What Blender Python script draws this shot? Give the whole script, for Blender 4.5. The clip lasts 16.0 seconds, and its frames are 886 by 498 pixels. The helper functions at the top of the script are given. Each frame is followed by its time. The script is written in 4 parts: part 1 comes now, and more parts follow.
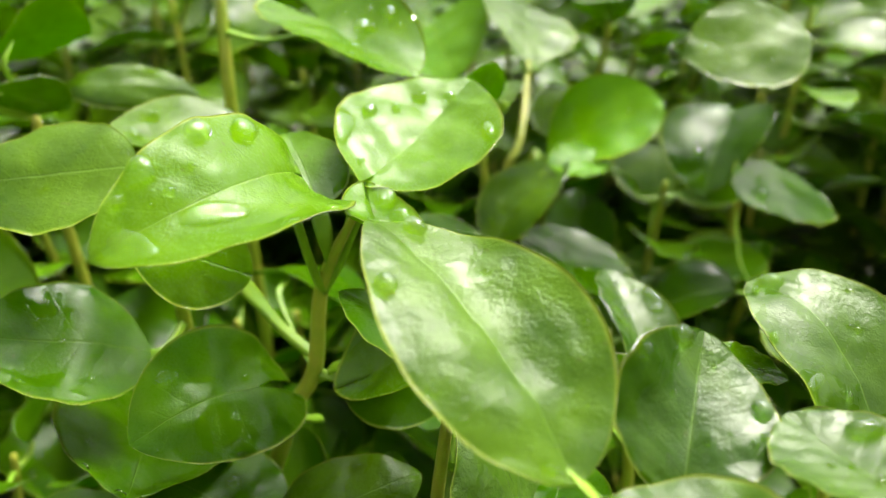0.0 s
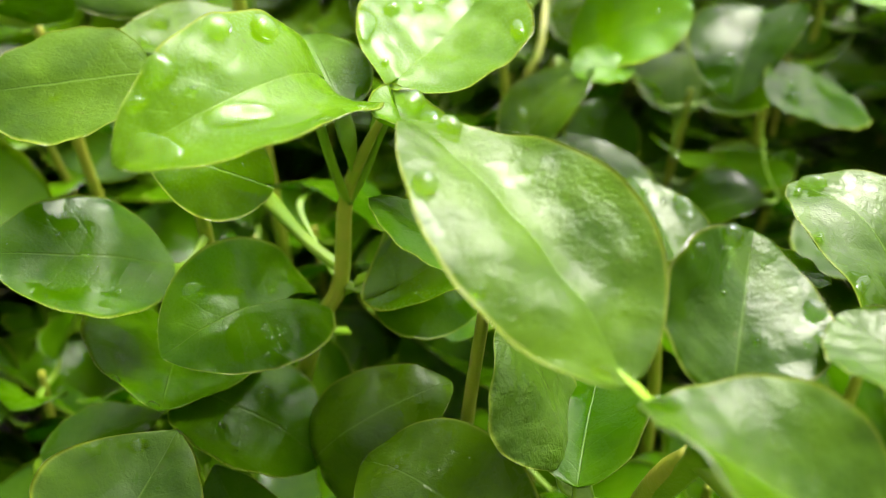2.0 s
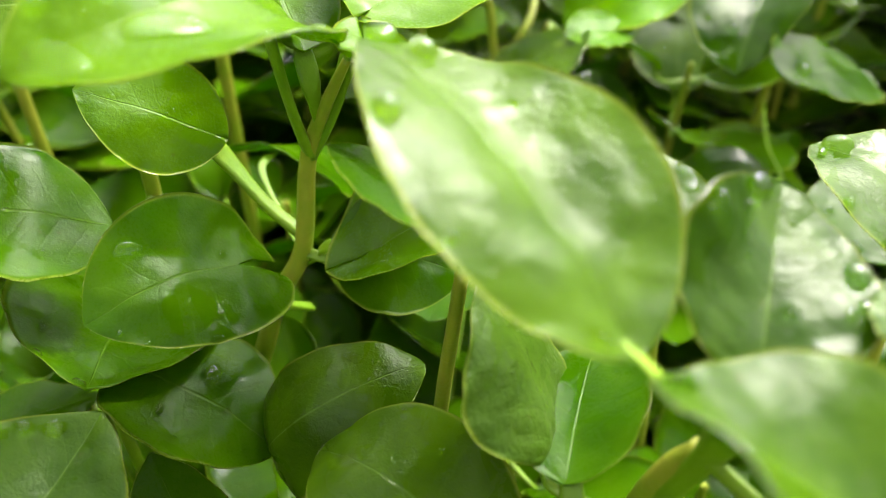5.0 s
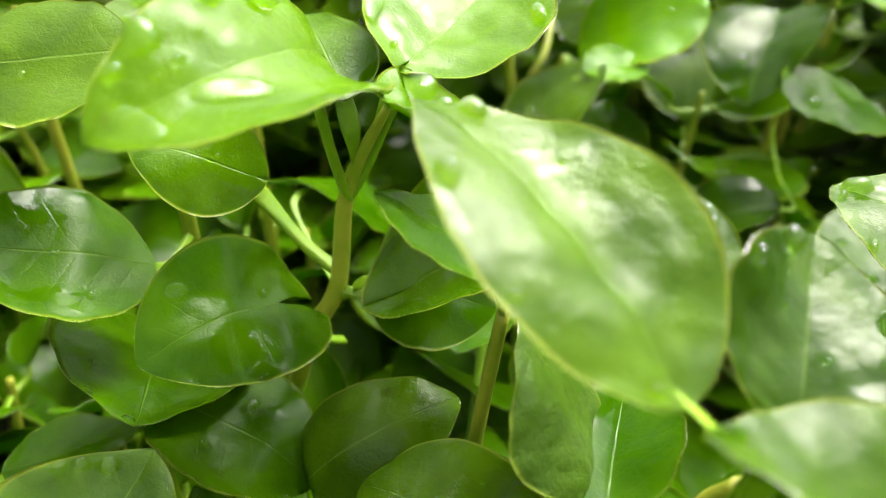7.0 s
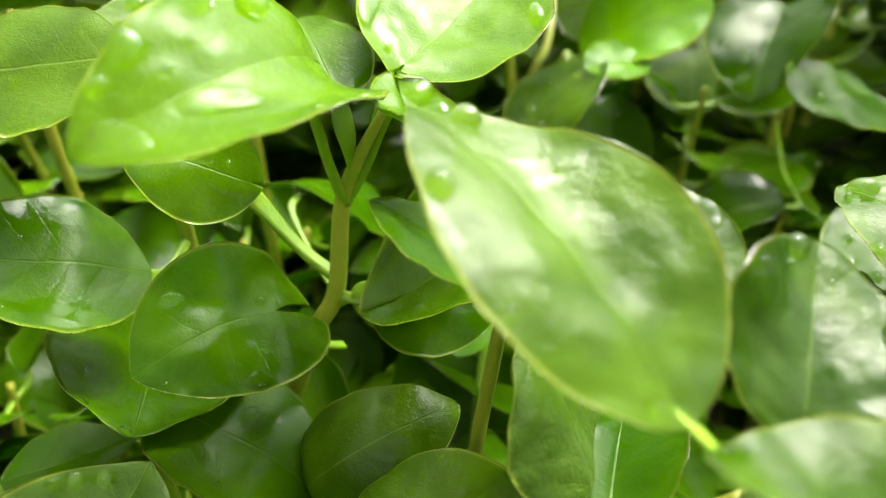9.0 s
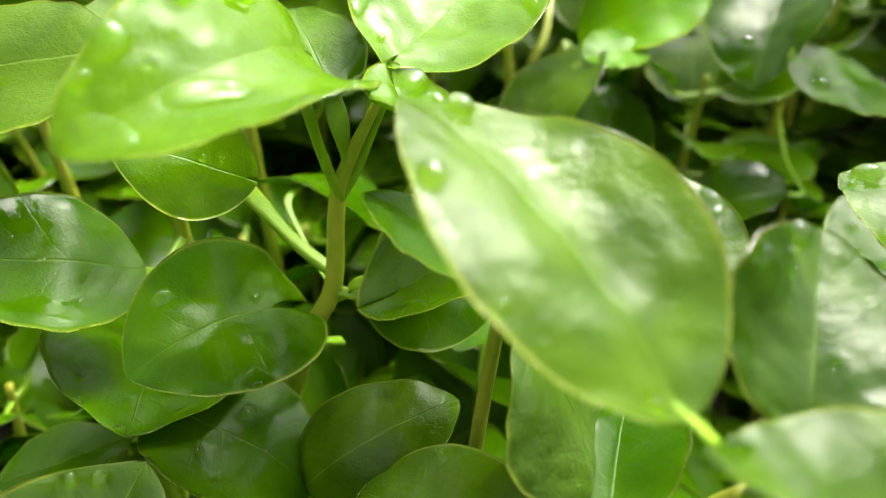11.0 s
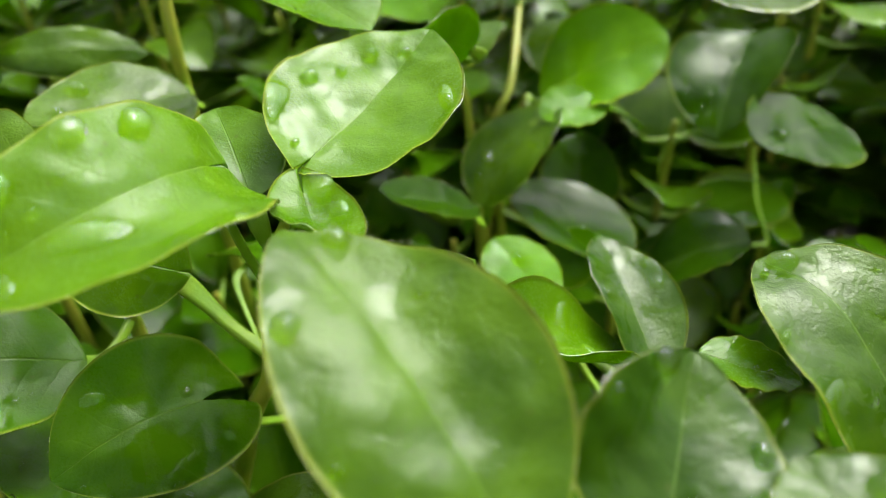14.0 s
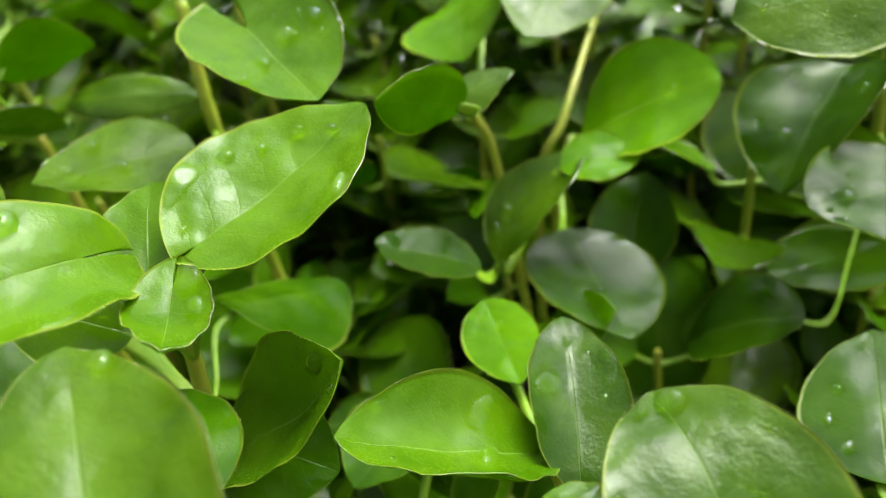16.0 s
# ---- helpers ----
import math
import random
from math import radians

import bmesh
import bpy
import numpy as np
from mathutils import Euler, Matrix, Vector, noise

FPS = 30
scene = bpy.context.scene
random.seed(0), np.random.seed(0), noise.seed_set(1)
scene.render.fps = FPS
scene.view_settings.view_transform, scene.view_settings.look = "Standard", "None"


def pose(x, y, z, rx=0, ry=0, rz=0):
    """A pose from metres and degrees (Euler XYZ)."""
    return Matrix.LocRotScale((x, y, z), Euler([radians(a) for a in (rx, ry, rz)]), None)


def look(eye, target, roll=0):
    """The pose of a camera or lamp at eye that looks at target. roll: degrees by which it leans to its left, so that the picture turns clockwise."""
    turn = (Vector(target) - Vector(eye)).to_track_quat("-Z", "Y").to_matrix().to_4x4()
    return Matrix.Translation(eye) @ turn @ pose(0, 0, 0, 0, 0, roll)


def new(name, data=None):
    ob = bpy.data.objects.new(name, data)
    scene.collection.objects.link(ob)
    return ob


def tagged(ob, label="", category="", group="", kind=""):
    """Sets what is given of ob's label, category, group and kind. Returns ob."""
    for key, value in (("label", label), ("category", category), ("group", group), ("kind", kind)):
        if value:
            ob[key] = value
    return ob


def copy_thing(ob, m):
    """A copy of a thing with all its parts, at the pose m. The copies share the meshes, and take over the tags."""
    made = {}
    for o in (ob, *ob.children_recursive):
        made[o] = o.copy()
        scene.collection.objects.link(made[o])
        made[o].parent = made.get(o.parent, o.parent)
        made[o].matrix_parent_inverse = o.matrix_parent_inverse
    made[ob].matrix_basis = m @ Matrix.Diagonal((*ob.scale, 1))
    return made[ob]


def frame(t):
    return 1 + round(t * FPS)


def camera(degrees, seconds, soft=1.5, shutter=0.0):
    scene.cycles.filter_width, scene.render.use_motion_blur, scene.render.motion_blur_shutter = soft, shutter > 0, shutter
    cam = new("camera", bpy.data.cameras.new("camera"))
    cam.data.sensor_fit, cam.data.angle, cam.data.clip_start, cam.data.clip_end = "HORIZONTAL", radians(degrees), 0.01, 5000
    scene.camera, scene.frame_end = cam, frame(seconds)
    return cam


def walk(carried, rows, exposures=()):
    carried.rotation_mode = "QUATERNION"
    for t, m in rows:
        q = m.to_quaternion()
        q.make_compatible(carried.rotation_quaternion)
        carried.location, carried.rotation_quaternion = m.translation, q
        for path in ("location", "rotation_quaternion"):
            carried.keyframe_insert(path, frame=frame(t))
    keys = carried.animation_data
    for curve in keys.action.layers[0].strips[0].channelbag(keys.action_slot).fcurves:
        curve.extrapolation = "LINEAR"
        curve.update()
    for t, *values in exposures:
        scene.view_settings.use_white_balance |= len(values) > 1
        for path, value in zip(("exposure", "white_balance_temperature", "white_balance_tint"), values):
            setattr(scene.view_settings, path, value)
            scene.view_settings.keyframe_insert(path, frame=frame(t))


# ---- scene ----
cam = camera(62.8, 16.0, soft=1.0)
cam.data.dof.use_dof = True
cam.data.dof.focus_distance = 0.090
cam.data.dof.aperture_fstop = 17.0
METRES, EYE, TILT, LEAN, TURN = 0.125, 0.24, -30.0, 0.0, 0.0
ROWS = [
    (0.0, 0.0, 0.0, 0.0, 0.0, 0.0, -0.0),
    (0.5, -0.0214, -0.0053, -0.0024, 0.14, -0.97, 0.14),
    (1.0, -0.0246, -0.0026, -0.012, 0.3, -2.92, 0.27),
    (1.5, -0.0237, 0.0101, -0.0124, 0.37, -3.86, 0.5),
    (2.0, -0.0261, 0.0248, -0.0181, 0.51, -6.12, 0.83),
    (2.5, -0.0158, 0.0496, -0.0362, 0.56, -7.08, 0.23),
    (3.0, -0.0144, 0.0744, -0.0594, 0.13, -7.45, -0.42),
    (3.5, -0.0188, 0.0961, -0.0736, -0.28, -7.27, -0.63),
    (6.0, -0.0109, 0.1305, -0.0577, -0.38, -6.09, -0.36),
    (6.5, -0.026, 0.111, -0.0465, -0.38, -5.75, -0.34),
    (7.0, -0.0511, 0.1, -0.0334, -0.42, -5.41, -0.21),
    (7.5, -0.0621, 0.1024, -0.034, -0.21, -5.56, -0.07),
    (8.0, -0.055, 0.1095, -0.0353, 0.06, -5.82, 0.31),
    (8.5, -0.048, 0.1094, -0.0228, -0.09, -5.91, 0.32),
    (11.0, -0.0369, 0.1232, -0.0235, 0.13, -6.41, 1.17),
    (11.5, -0.0456, 0.1371, -0.0232, -1.06, -6.59, 1.52),
    (12.0, -0.0741, 0.1354, -0.0284, -2.97, -4.59, 0.64),
    (12.5, -0.0848, 0.136, -0.0354, -4.36, -3.7, 0.27),
    (13.0, -0.0758, 0.1287, -0.0149, -3.91, -3.77, 0.84),
    (13.5, -0.0125, 0.1196, 0.038, -0.94, -4.6, 2.12),
    (14.0, 0.072, 0.1216, 0.0605, 1.81, -5.67, 2.75),
    (14.5, 0.1457, 0.0712, 0.0728, 6.93, -6.26, 2.79),
    (15.0, 0.1965, 0.066, 0.0953, 10.43, -7.04, 2.84),
    (15.5, 0.2845, 0.1438, 0.1398, 13.56, -7.69, 2.47),
    (16.0, 0.385, 0.2231, 0.1612, 18.11, -6.57, 1.12),
]
EXPOSURES = [(t, stops, kelvin, 10) for t, stops, kelvin in ((0.0, 1.68, 7120), (2.5, 1.81, 7220), (3.5, 1.91, 7220), (7.0, 1.91, 7220), (11.0, 1.88, 7220), (13.0, 1.91, 7220), (13.5, 1.76, 7020), (14.0, 1.26, 6820), (14.5, 0.96, 6770), (15.5, 0.94, 6770), (16.0, 1.34, 6770))]
walk(cam, [(t, pose(0, 0, EYE, TILT, LEAN, TURN) @ pose(METRES * x, METRES * y, METRES * z, 90 + pitch, roll, yaw)) for t, x, y, z, yaw, pitch, roll in ROWS], EXPOSURES)

# ---- light: a soft white sky, brightest high up ahead where the sun stands behind thin cloud ----
SUN_UP, SUN_TURN = 56.0, 34.0
world = bpy.data.worlds.new("overcast_sky")
scene.world = world
world.use_nodes = True
wn, wl = world.node_tree.nodes, world.node_tree.links
sky = wn.new("ShaderNodeTexSky")
sky.sky_type, sky.sun_disc = "NISHITA", False
sky.sun_elevation, sky.sun_rotation = radians(SUN_UP), radians(SUN_TURN)
sky.air_density, sky.dust_density, sky.ozone_density = 1.0, 8.0, 1.0
grey = wn.new("ShaderNodeHueSaturation")
grey.inputs["Saturation"].default_value = 0.06
wl.new(sky.outputs["Color"], grey.inputs["Color"])
wl.new(grey.outputs["Color"], wn["Background"].inputs["Color"])
wn["Background"].inputs["Strength"].default_value = 0.14
sun = new("sun", bpy.data.lights.new("sun", "SUN"))
sun.data.energy, sun.data.angle, sun.data.color = 1.0, radians(32), (1.0, 0.985, 0.90)
sun_from = Vector((math.sin(radians(SUN_TURN)) * math.cos(radians(SUN_UP)), math.cos(radians(SUN_TURN)) * math.cos(radians(SUN_UP)), math.sin(radians(SUN_UP))))
sun.matrix_world = look(sun_from * 3, (0, 0, 0))


# ---- materials ----
class Nodes:
    """A small builder for node materials."""

    def __init__(self, name):
        self.mat = bpy.data.materials.new(name)
        self.mat.use_nodes = True
        self.nt = self.mat.node_tree
        self.nt.nodes.clear()
        self.out = self.nt.nodes.new("ShaderNodeOutputMaterial")

    def add(self, kind, ins=None, **props):
        n = self.nt.nodes.new("ShaderNode" + kind)
        for k, v in props.items():
            setattr(n, k, v)
        for k, v in (ins or {}).items():
            if isinstance(v, bpy.types.NodeSocket):
                self.nt.links.new(v, n.inputs[k])
            else:
                n.inputs[k].default_value = v
        return n

    def math(self, op, a, b=0.0, c=0.0, clamp=False):
        n = self.add("Math", {0: a, 1: b, 2: c}, operation=op, use_clamp=clamp)
        return n.outputs[0]

    def step(self, x, lo, hi, a=0.0, b=1.0):
        n = self.add("MapRange", {0: x, 1: lo, 2: hi, 3: a, 4: b}, interpolation_type="SMOOTHSTEP")
        return n.outputs[0]

    def mix(self, fac, a, b, blend="MIX"):
        n = self.add("Mix", {0: fac, 6: a, 7: b}, data_type="RGBA", blend_type=blend)
        return n.outputs[2]

    def noise(self, vec, scale, detail=2.0, rough=0.5, dist=0.0):
        return self.add("TexNoise", {"Vector": vec, "Scale": scale, "Detail": detail, "Roughness": rough, "Distortion": dist}).outputs["Fac"]


def leaf_material(name, dark, light, rib, edge, thin, wax, gloss, crinkle=0.5):
    """A wet waxy leaf: mottled green, pale midrib and side veins, pale margin, glossy film of water in patches, light shining through."""
    m = Nodes(name)
    uv = m.add("UVMap", uv_map="leaf").outputs[0]
    sep = m.add("SeparateXYZ", {0: uv})
    u, v = sep.outputs[0], sep.outputs[1]
    w = m.math("ABSOLUTE", m.math("MULTIPLY_ADD", v, 2.0, -1.0))
    rnd = m.add("ObjectInfo").outputs["Random"]
    obj = m.add("TexCoord").outputs["Object"]
    off = m.add("CombineXYZ", {0: m.math("MULTIPLY", rnd, 3.1), 1: m.math("MULTIPLY", rnd, 7.7), 2: rnd}).outputs[0]
    pos = m.add("VectorMath", {0: obj, 1: off}, operation="ADD").outputs[0]
    big = m.noise(pos, 95.0, 3.0, 0.55, 0.3)
    mid = m.noise(pos, 420.0, 3.0, 0.6)
    fine = m.noise(pos, 2600.0, 2.0, 0.6)
    # side veins sweep forward from the midrib to the margin
    wob = m.math("MULTIPLY_ADD", mid, 0.05, -0.025)
    ph = m.math("ADD", m.math("SUBTRACT", u, m.math("MULTIPLY", m.math("POWER", w, 0.8), 0.23)), wob)
    saw = m.math("ABSOLUTE", m.math("SUBTRACT", m.math("FRACT", m.math("MULTIPLY", ph, 6.5)), 0.5))
    side = m.math("MULTIPLY", m.step(saw, 0.075, 0.0), m.step(w, 0.95, 0.5))
    midrib = m.step(w, m.math("MULTIPLY_ADD", u, -0.020, 0.036), 0.0)
    net = m.add("TexVoronoi", {"Vector": pos, "Scale": 560.0}, feature="DISTANCE_TO_EDGE").outputs["Distance"]
    net = m.step(net, 0.10, 0.0)
    tone = m.math("ADD", m.step(big, 0.3, 0.7), m.math("MULTIPLY_ADD", rnd, 0.5, -0.25), clamp=True)
    col = m.mix(tone, dark, light)
    col = m.mix(m.math("MULTIPLY", m.step(mid, 0.35, 0.75), 0.25), col, light)
    col = m.mix(m.math("MULTIPLY", side, 0.05), col, rib)
    col = m.mix(m.math("MULTIPLY", net, 0.02), col, rib)
    col = m.mix(m.math("MULTIPLY", midrib, 0.30), col, rib)
    rim = m.step(w, 0.945, 0.99)
    col = m.mix(m.math("MULTIPLY", rim, 0.6), col, edge)
    # specks and faint blemishes
    speck = m.math("MULTIPLY", m.step(m.noise(pos, 800.0, 1.0), 0.74, 0.78), 0.35)
    col = m.mix(speck, col, (0.10, 0.09, 0.02, 1))
    under = m.add("Attribute", attribute_name="under_water").outputs["Fac"]
    # a film of water lies in patches with clear outlines; between them the dry waxy skin is duller
    film = m.step(m.noise(pos, 130.0, 3.0, 0.55, 1.1), 0.555, 0.585)
    dry = m.math("MULTIPLY_ADD", film, -0.7, 1.0)
    rough = m.math("ADD", m.math("MULTIPLY_ADD", film, 0.09 - wax, wax), m.math("MULTIPLY", m.math("MULTIPLY_ADD", fine, 0.08, -0.04), dry))
    relief = m.math("ADD", m.math("MULTIPLY", side, -0.05), m.math("MULTIPLY", midrib, -0.25))
    relief = m.math("ADD", relief, m.math("MULTIPLY", mid, 1.2 * crinkle))
    relief = m.math("ADD", relief, m.math("MULTIPLY", m.math("MULTIPLY_ADD", m.noise(pos, 1150.0, 3.0, 0.65, 0.6), crinkle, -0.5 * crinkle), dry))
    relief = m.math("ADD", relief, m.math("MULTIPLY", m.math("MULTIPLY_ADD", fine, 0.10, -0.05), dry))
    bump = m.add("Bump", {"Strength": 0.70, "Distance": 0.00035, "Height": relief}).outputs[0]
    skin = m.add("BsdfDiffuse", {"Color": col, "Normal": bump})
    trans = m.add("BsdfTranslucent", {"Color": m.mix(0.5, col, thin), "Normal": bump})
    flesh = m.add("MixShader", {0: 0.45, 1: skin.outputs[0], 2: trans.outputs[0]})
    sheen = m.add("BsdfGlossy", {"Color": (1, 1, 1, 1), "Roughness": rough, "Normal": bump}, distribution="BECKMANN")
    fres = m.add("Fresnel", {"IOR": 1.5, "Normal": bump}).outputs[0]
    both = m.add("MixShader", {0: m.math("MULTIPLY", m.math("MULTIPLY", fres, m.math("MULTIPLY_ADD", film, min(0.48, 0.04 + 1.2 * gloss) - gloss, gloss)), m.math("MULTIPLY_ADD", under, -0.92, 1.0), clamp=True), 1: flesh.outputs[0], 2: sheen.outputs[0]})
    m.nt.links.new(both.outputs[0], m.out.inputs[0])
    return m.mat


def stem_material(name, a_col, b_col, c_col):
    m = Nodes(name)
    obj = m.add("TexCoord").outputs["Object"]
    rnd = m.add("ObjectInfo").outputs["Random"]
    a = m.noise(obj, 160.0, 3.0, 0.6)
    b = m.noise(obj, 1800.0, 2.0)
    col = m.mix(m.step(a, 0.3, 0.7), a_col, b_col)
    col = m.mix(m.math("MULTIPLY", rnd, 0.25), col, c_col)
    bump = m.add("Bump", {"Strength": 0.5, "Distance": 0.0002, "Height": b}).outputs[0]
    s = m.add("BsdfPrincipled", {"Base Color": col, "Roughness": 0.38, "Normal": bump, "Subsurface Weight": 0.0})
    m.nt.links.new(s.outputs[0], m.out.inputs[0])
    return m.mat


def water_material():
    m = Nodes("water")
    s = m.add("BsdfPrincipled", {"Base Color": (1, 1, 1, 1), "Roughness": 0.0, "IOR": 1.33, "Transmission Weight": 1.0})
    m.nt.links.new(s.outputs[0], m.out.inputs[0])
    return m.mat


def soil_material():
    m = Nodes("dark_soil")
    obj = m.add("TexCoord").outputs["Object"]
    a = m.noise(obj, 60.0, 4.0, 0.6)
    b = m.noise(obj, 700.0, 3.0, 0.7)
    col = m.mix(m.step(a, 0.3, 0.7), (0.012, 0.010, 0.006, 1), (0.030, 0.024, 0.014, 1))
    col = m.mix(m.step(b, 0.55, 0.8, 0.0, 0.5), col, (0.045, 0.036, 0.022, 1))
    bump = m.add("Bump", {"Strength": 0.9, "Distance": 0.003, "Height": m.math("ADD", a, b)}).outputs[0]
    s = m.add("BsdfPrincipled", {"Base Color": col, "Roughness": 0.7, "Normal": bump})
    m.nt.links.new(s.outputs[0], m.out.inputs[0])
    return m.mat


def plaster_material():
    m = Nodes("added_wall_plaster")
    obj = m.add("TexCoord").outputs["Object"]
    a, b = m.noise(obj, 3.0, 4.0, 0.6), m.noise(obj, 60.0, 3.0, 0.6)
    col = m.mix(m.step(a, 0.3, 0.7), (0.06, 0.063, 0.050, 1), (0.10, 0.10, 0.082, 1))
    bump = m.add("Bump", {"Strength": 0.6, "Distance": 0.003, "Height": b}).outputs[0]
    s = m.add("BsdfPrincipled", {"Base Color": col, "Roughness": 0.85, "Normal": bump})
    m.nt.links.new(s.outputs[0], m.out.inputs[0])
    return m.mat


PLASTER = plaster_material()
# darkest copy of the leaf green, for dim spots: deep shade put into the colour
DEEP_SHADE = leaf_material("deep_shade_leaf", (0.014, 0.056, 0.001, 1), (0.040, 0.115, 0.002, 1), (0.22, 0.38, 0.07, 1), (0.28, 0.38, 0.04, 1), (0.215, 0.454, 0.007, 1), 0.24, 0.28, 0.32)
MATURE = leaf_material("mature_leaf", (0.034, 0.098, 0.002, 1), (0.092, 0.205, 0.004, 1), (0.26, 0.45, 0.09, 1), (0.34, 0.42, 0.05, 1), (0.256, 0.474, 0.008, 1), 0.29, 0.36, 0.48)
YOUNG = leaf_material("young_leaf", (0.056, 0.165, 0.002, 1), (0.112, 0.262, 0.004, 1), (0.32, 0.50, 0.10, 1), (0.38, 0.46, 0.05, 1), (0.391, 0.638, 0.009, 1), 0.27, 0.30, 0.30)
# greener, slightly darker, duller copy for leaves under others: shade put into the colour
SHADE_TINT = leaf_material("shade_tinted_leaf", (0.026, 0.100, 0.001, 1), (0.072, 0.195, 0.003, 1), (0.20, 0.36, 0.05, 1), (0.28, 0.38, 0.04, 1), (0.19, 0.48, 0.006, 1), 0.28, 0.19, 0.18)
WAXY = leaf_material("waxy_leaf", (0.024, 0.080, 0.002, 1), (0.070, 0.165, 0.004, 1), (0.26, 0.45, 0.09, 1), (0.34, 0.42, 0.05, 1), (0.256, 0.474, 0.008, 1), 0.34, 0.50, 0.42)
LIME = leaf_material("lime_leaf", (0.066, 0.210, 0.001, 1), (0.125, 0.330, 0.002, 1), (0.36, 0.50, 0.06, 1), (0.44, 0.52, 0.04, 1), (0.34, 0.64, 0.004, 1), 0.28, 0.20, 0.30)
UNDERSIDE = leaf_material("leaf_underside", (0.050, 0.120, 0.010, 1), (0.085, 0.180, 0.016, 1), (0.16, 0.28, 0.05, 1), (0.28, 0.38, 0.04, 1), (0.20, 0.42, 0.008, 1), 0.34, 0.40, 1.1)
STEM = stem_material("olive_stem", (0.22, 0.34, 0.018, 1), (0.33, 0.37, 0.035, 1), (0.34, 0.27, 0.05, 1))
PETIOLE = stem_material("green_petiole", (0.13, 0.30, 0.008, 1), (0.19, 0.36, 0.012, 1), (0.20, 0.30, 0.02, 1))
HAIR = stem_material("pale_hair", (0.45, 0.50, 0.22, 1), (0.55, 0.58, 0.32, 1), (0.50, 0.50, 0.28, 1))
WATER, SOIL = water_material(), soil_material()


# ---- building blocks ----
def part(name, verts, faces, material, parent, label="", uvs=None, smooth=True, wet=None):
    me = bpy.data.meshes.new(name)
    me.from_pydata([tuple(v) for v in verts], [], [tuple(f) for f in faces])
    me.materials.append(material)
    if smooth:
        me.polygons.foreach_set("use_smooth", np.ones(len(me.polygons), bool))
    if uvs is not None:
        layer = me.uv_layers.new(name="leaf")
        idx = np.empty(len(me.loops), int)
        me.loops.foreach_get("vertex_index", idx)
        layer.data.foreach_set("uv", np.asarray(uvs, float)[idx].ravel())
    if wet is not None:
        me.attributes.new("under_water", "FLOAT", "POINT").data.foreach_set("value", np.asarray(wet, np.float32))
    me.update()
    ob = new(name, me)
    ob.parent = parent
    if label:
        tagged(ob, label)
    return ob


def axes(yaw, pitch, roll):
    cy, sy, cp, sp, cr, sr = (f(radians(a)) for a in (yaw, pitch, roll) for f in (math.cos, math.sin))
    along, s0 = np.array([cy * cp, sy * cp, sp]), np.array([-sy, cy, 0.0])
    n0 = np.cross(along, s0)
    return along, cr * s0 + sr * n0, cr * n0 - sr * s0


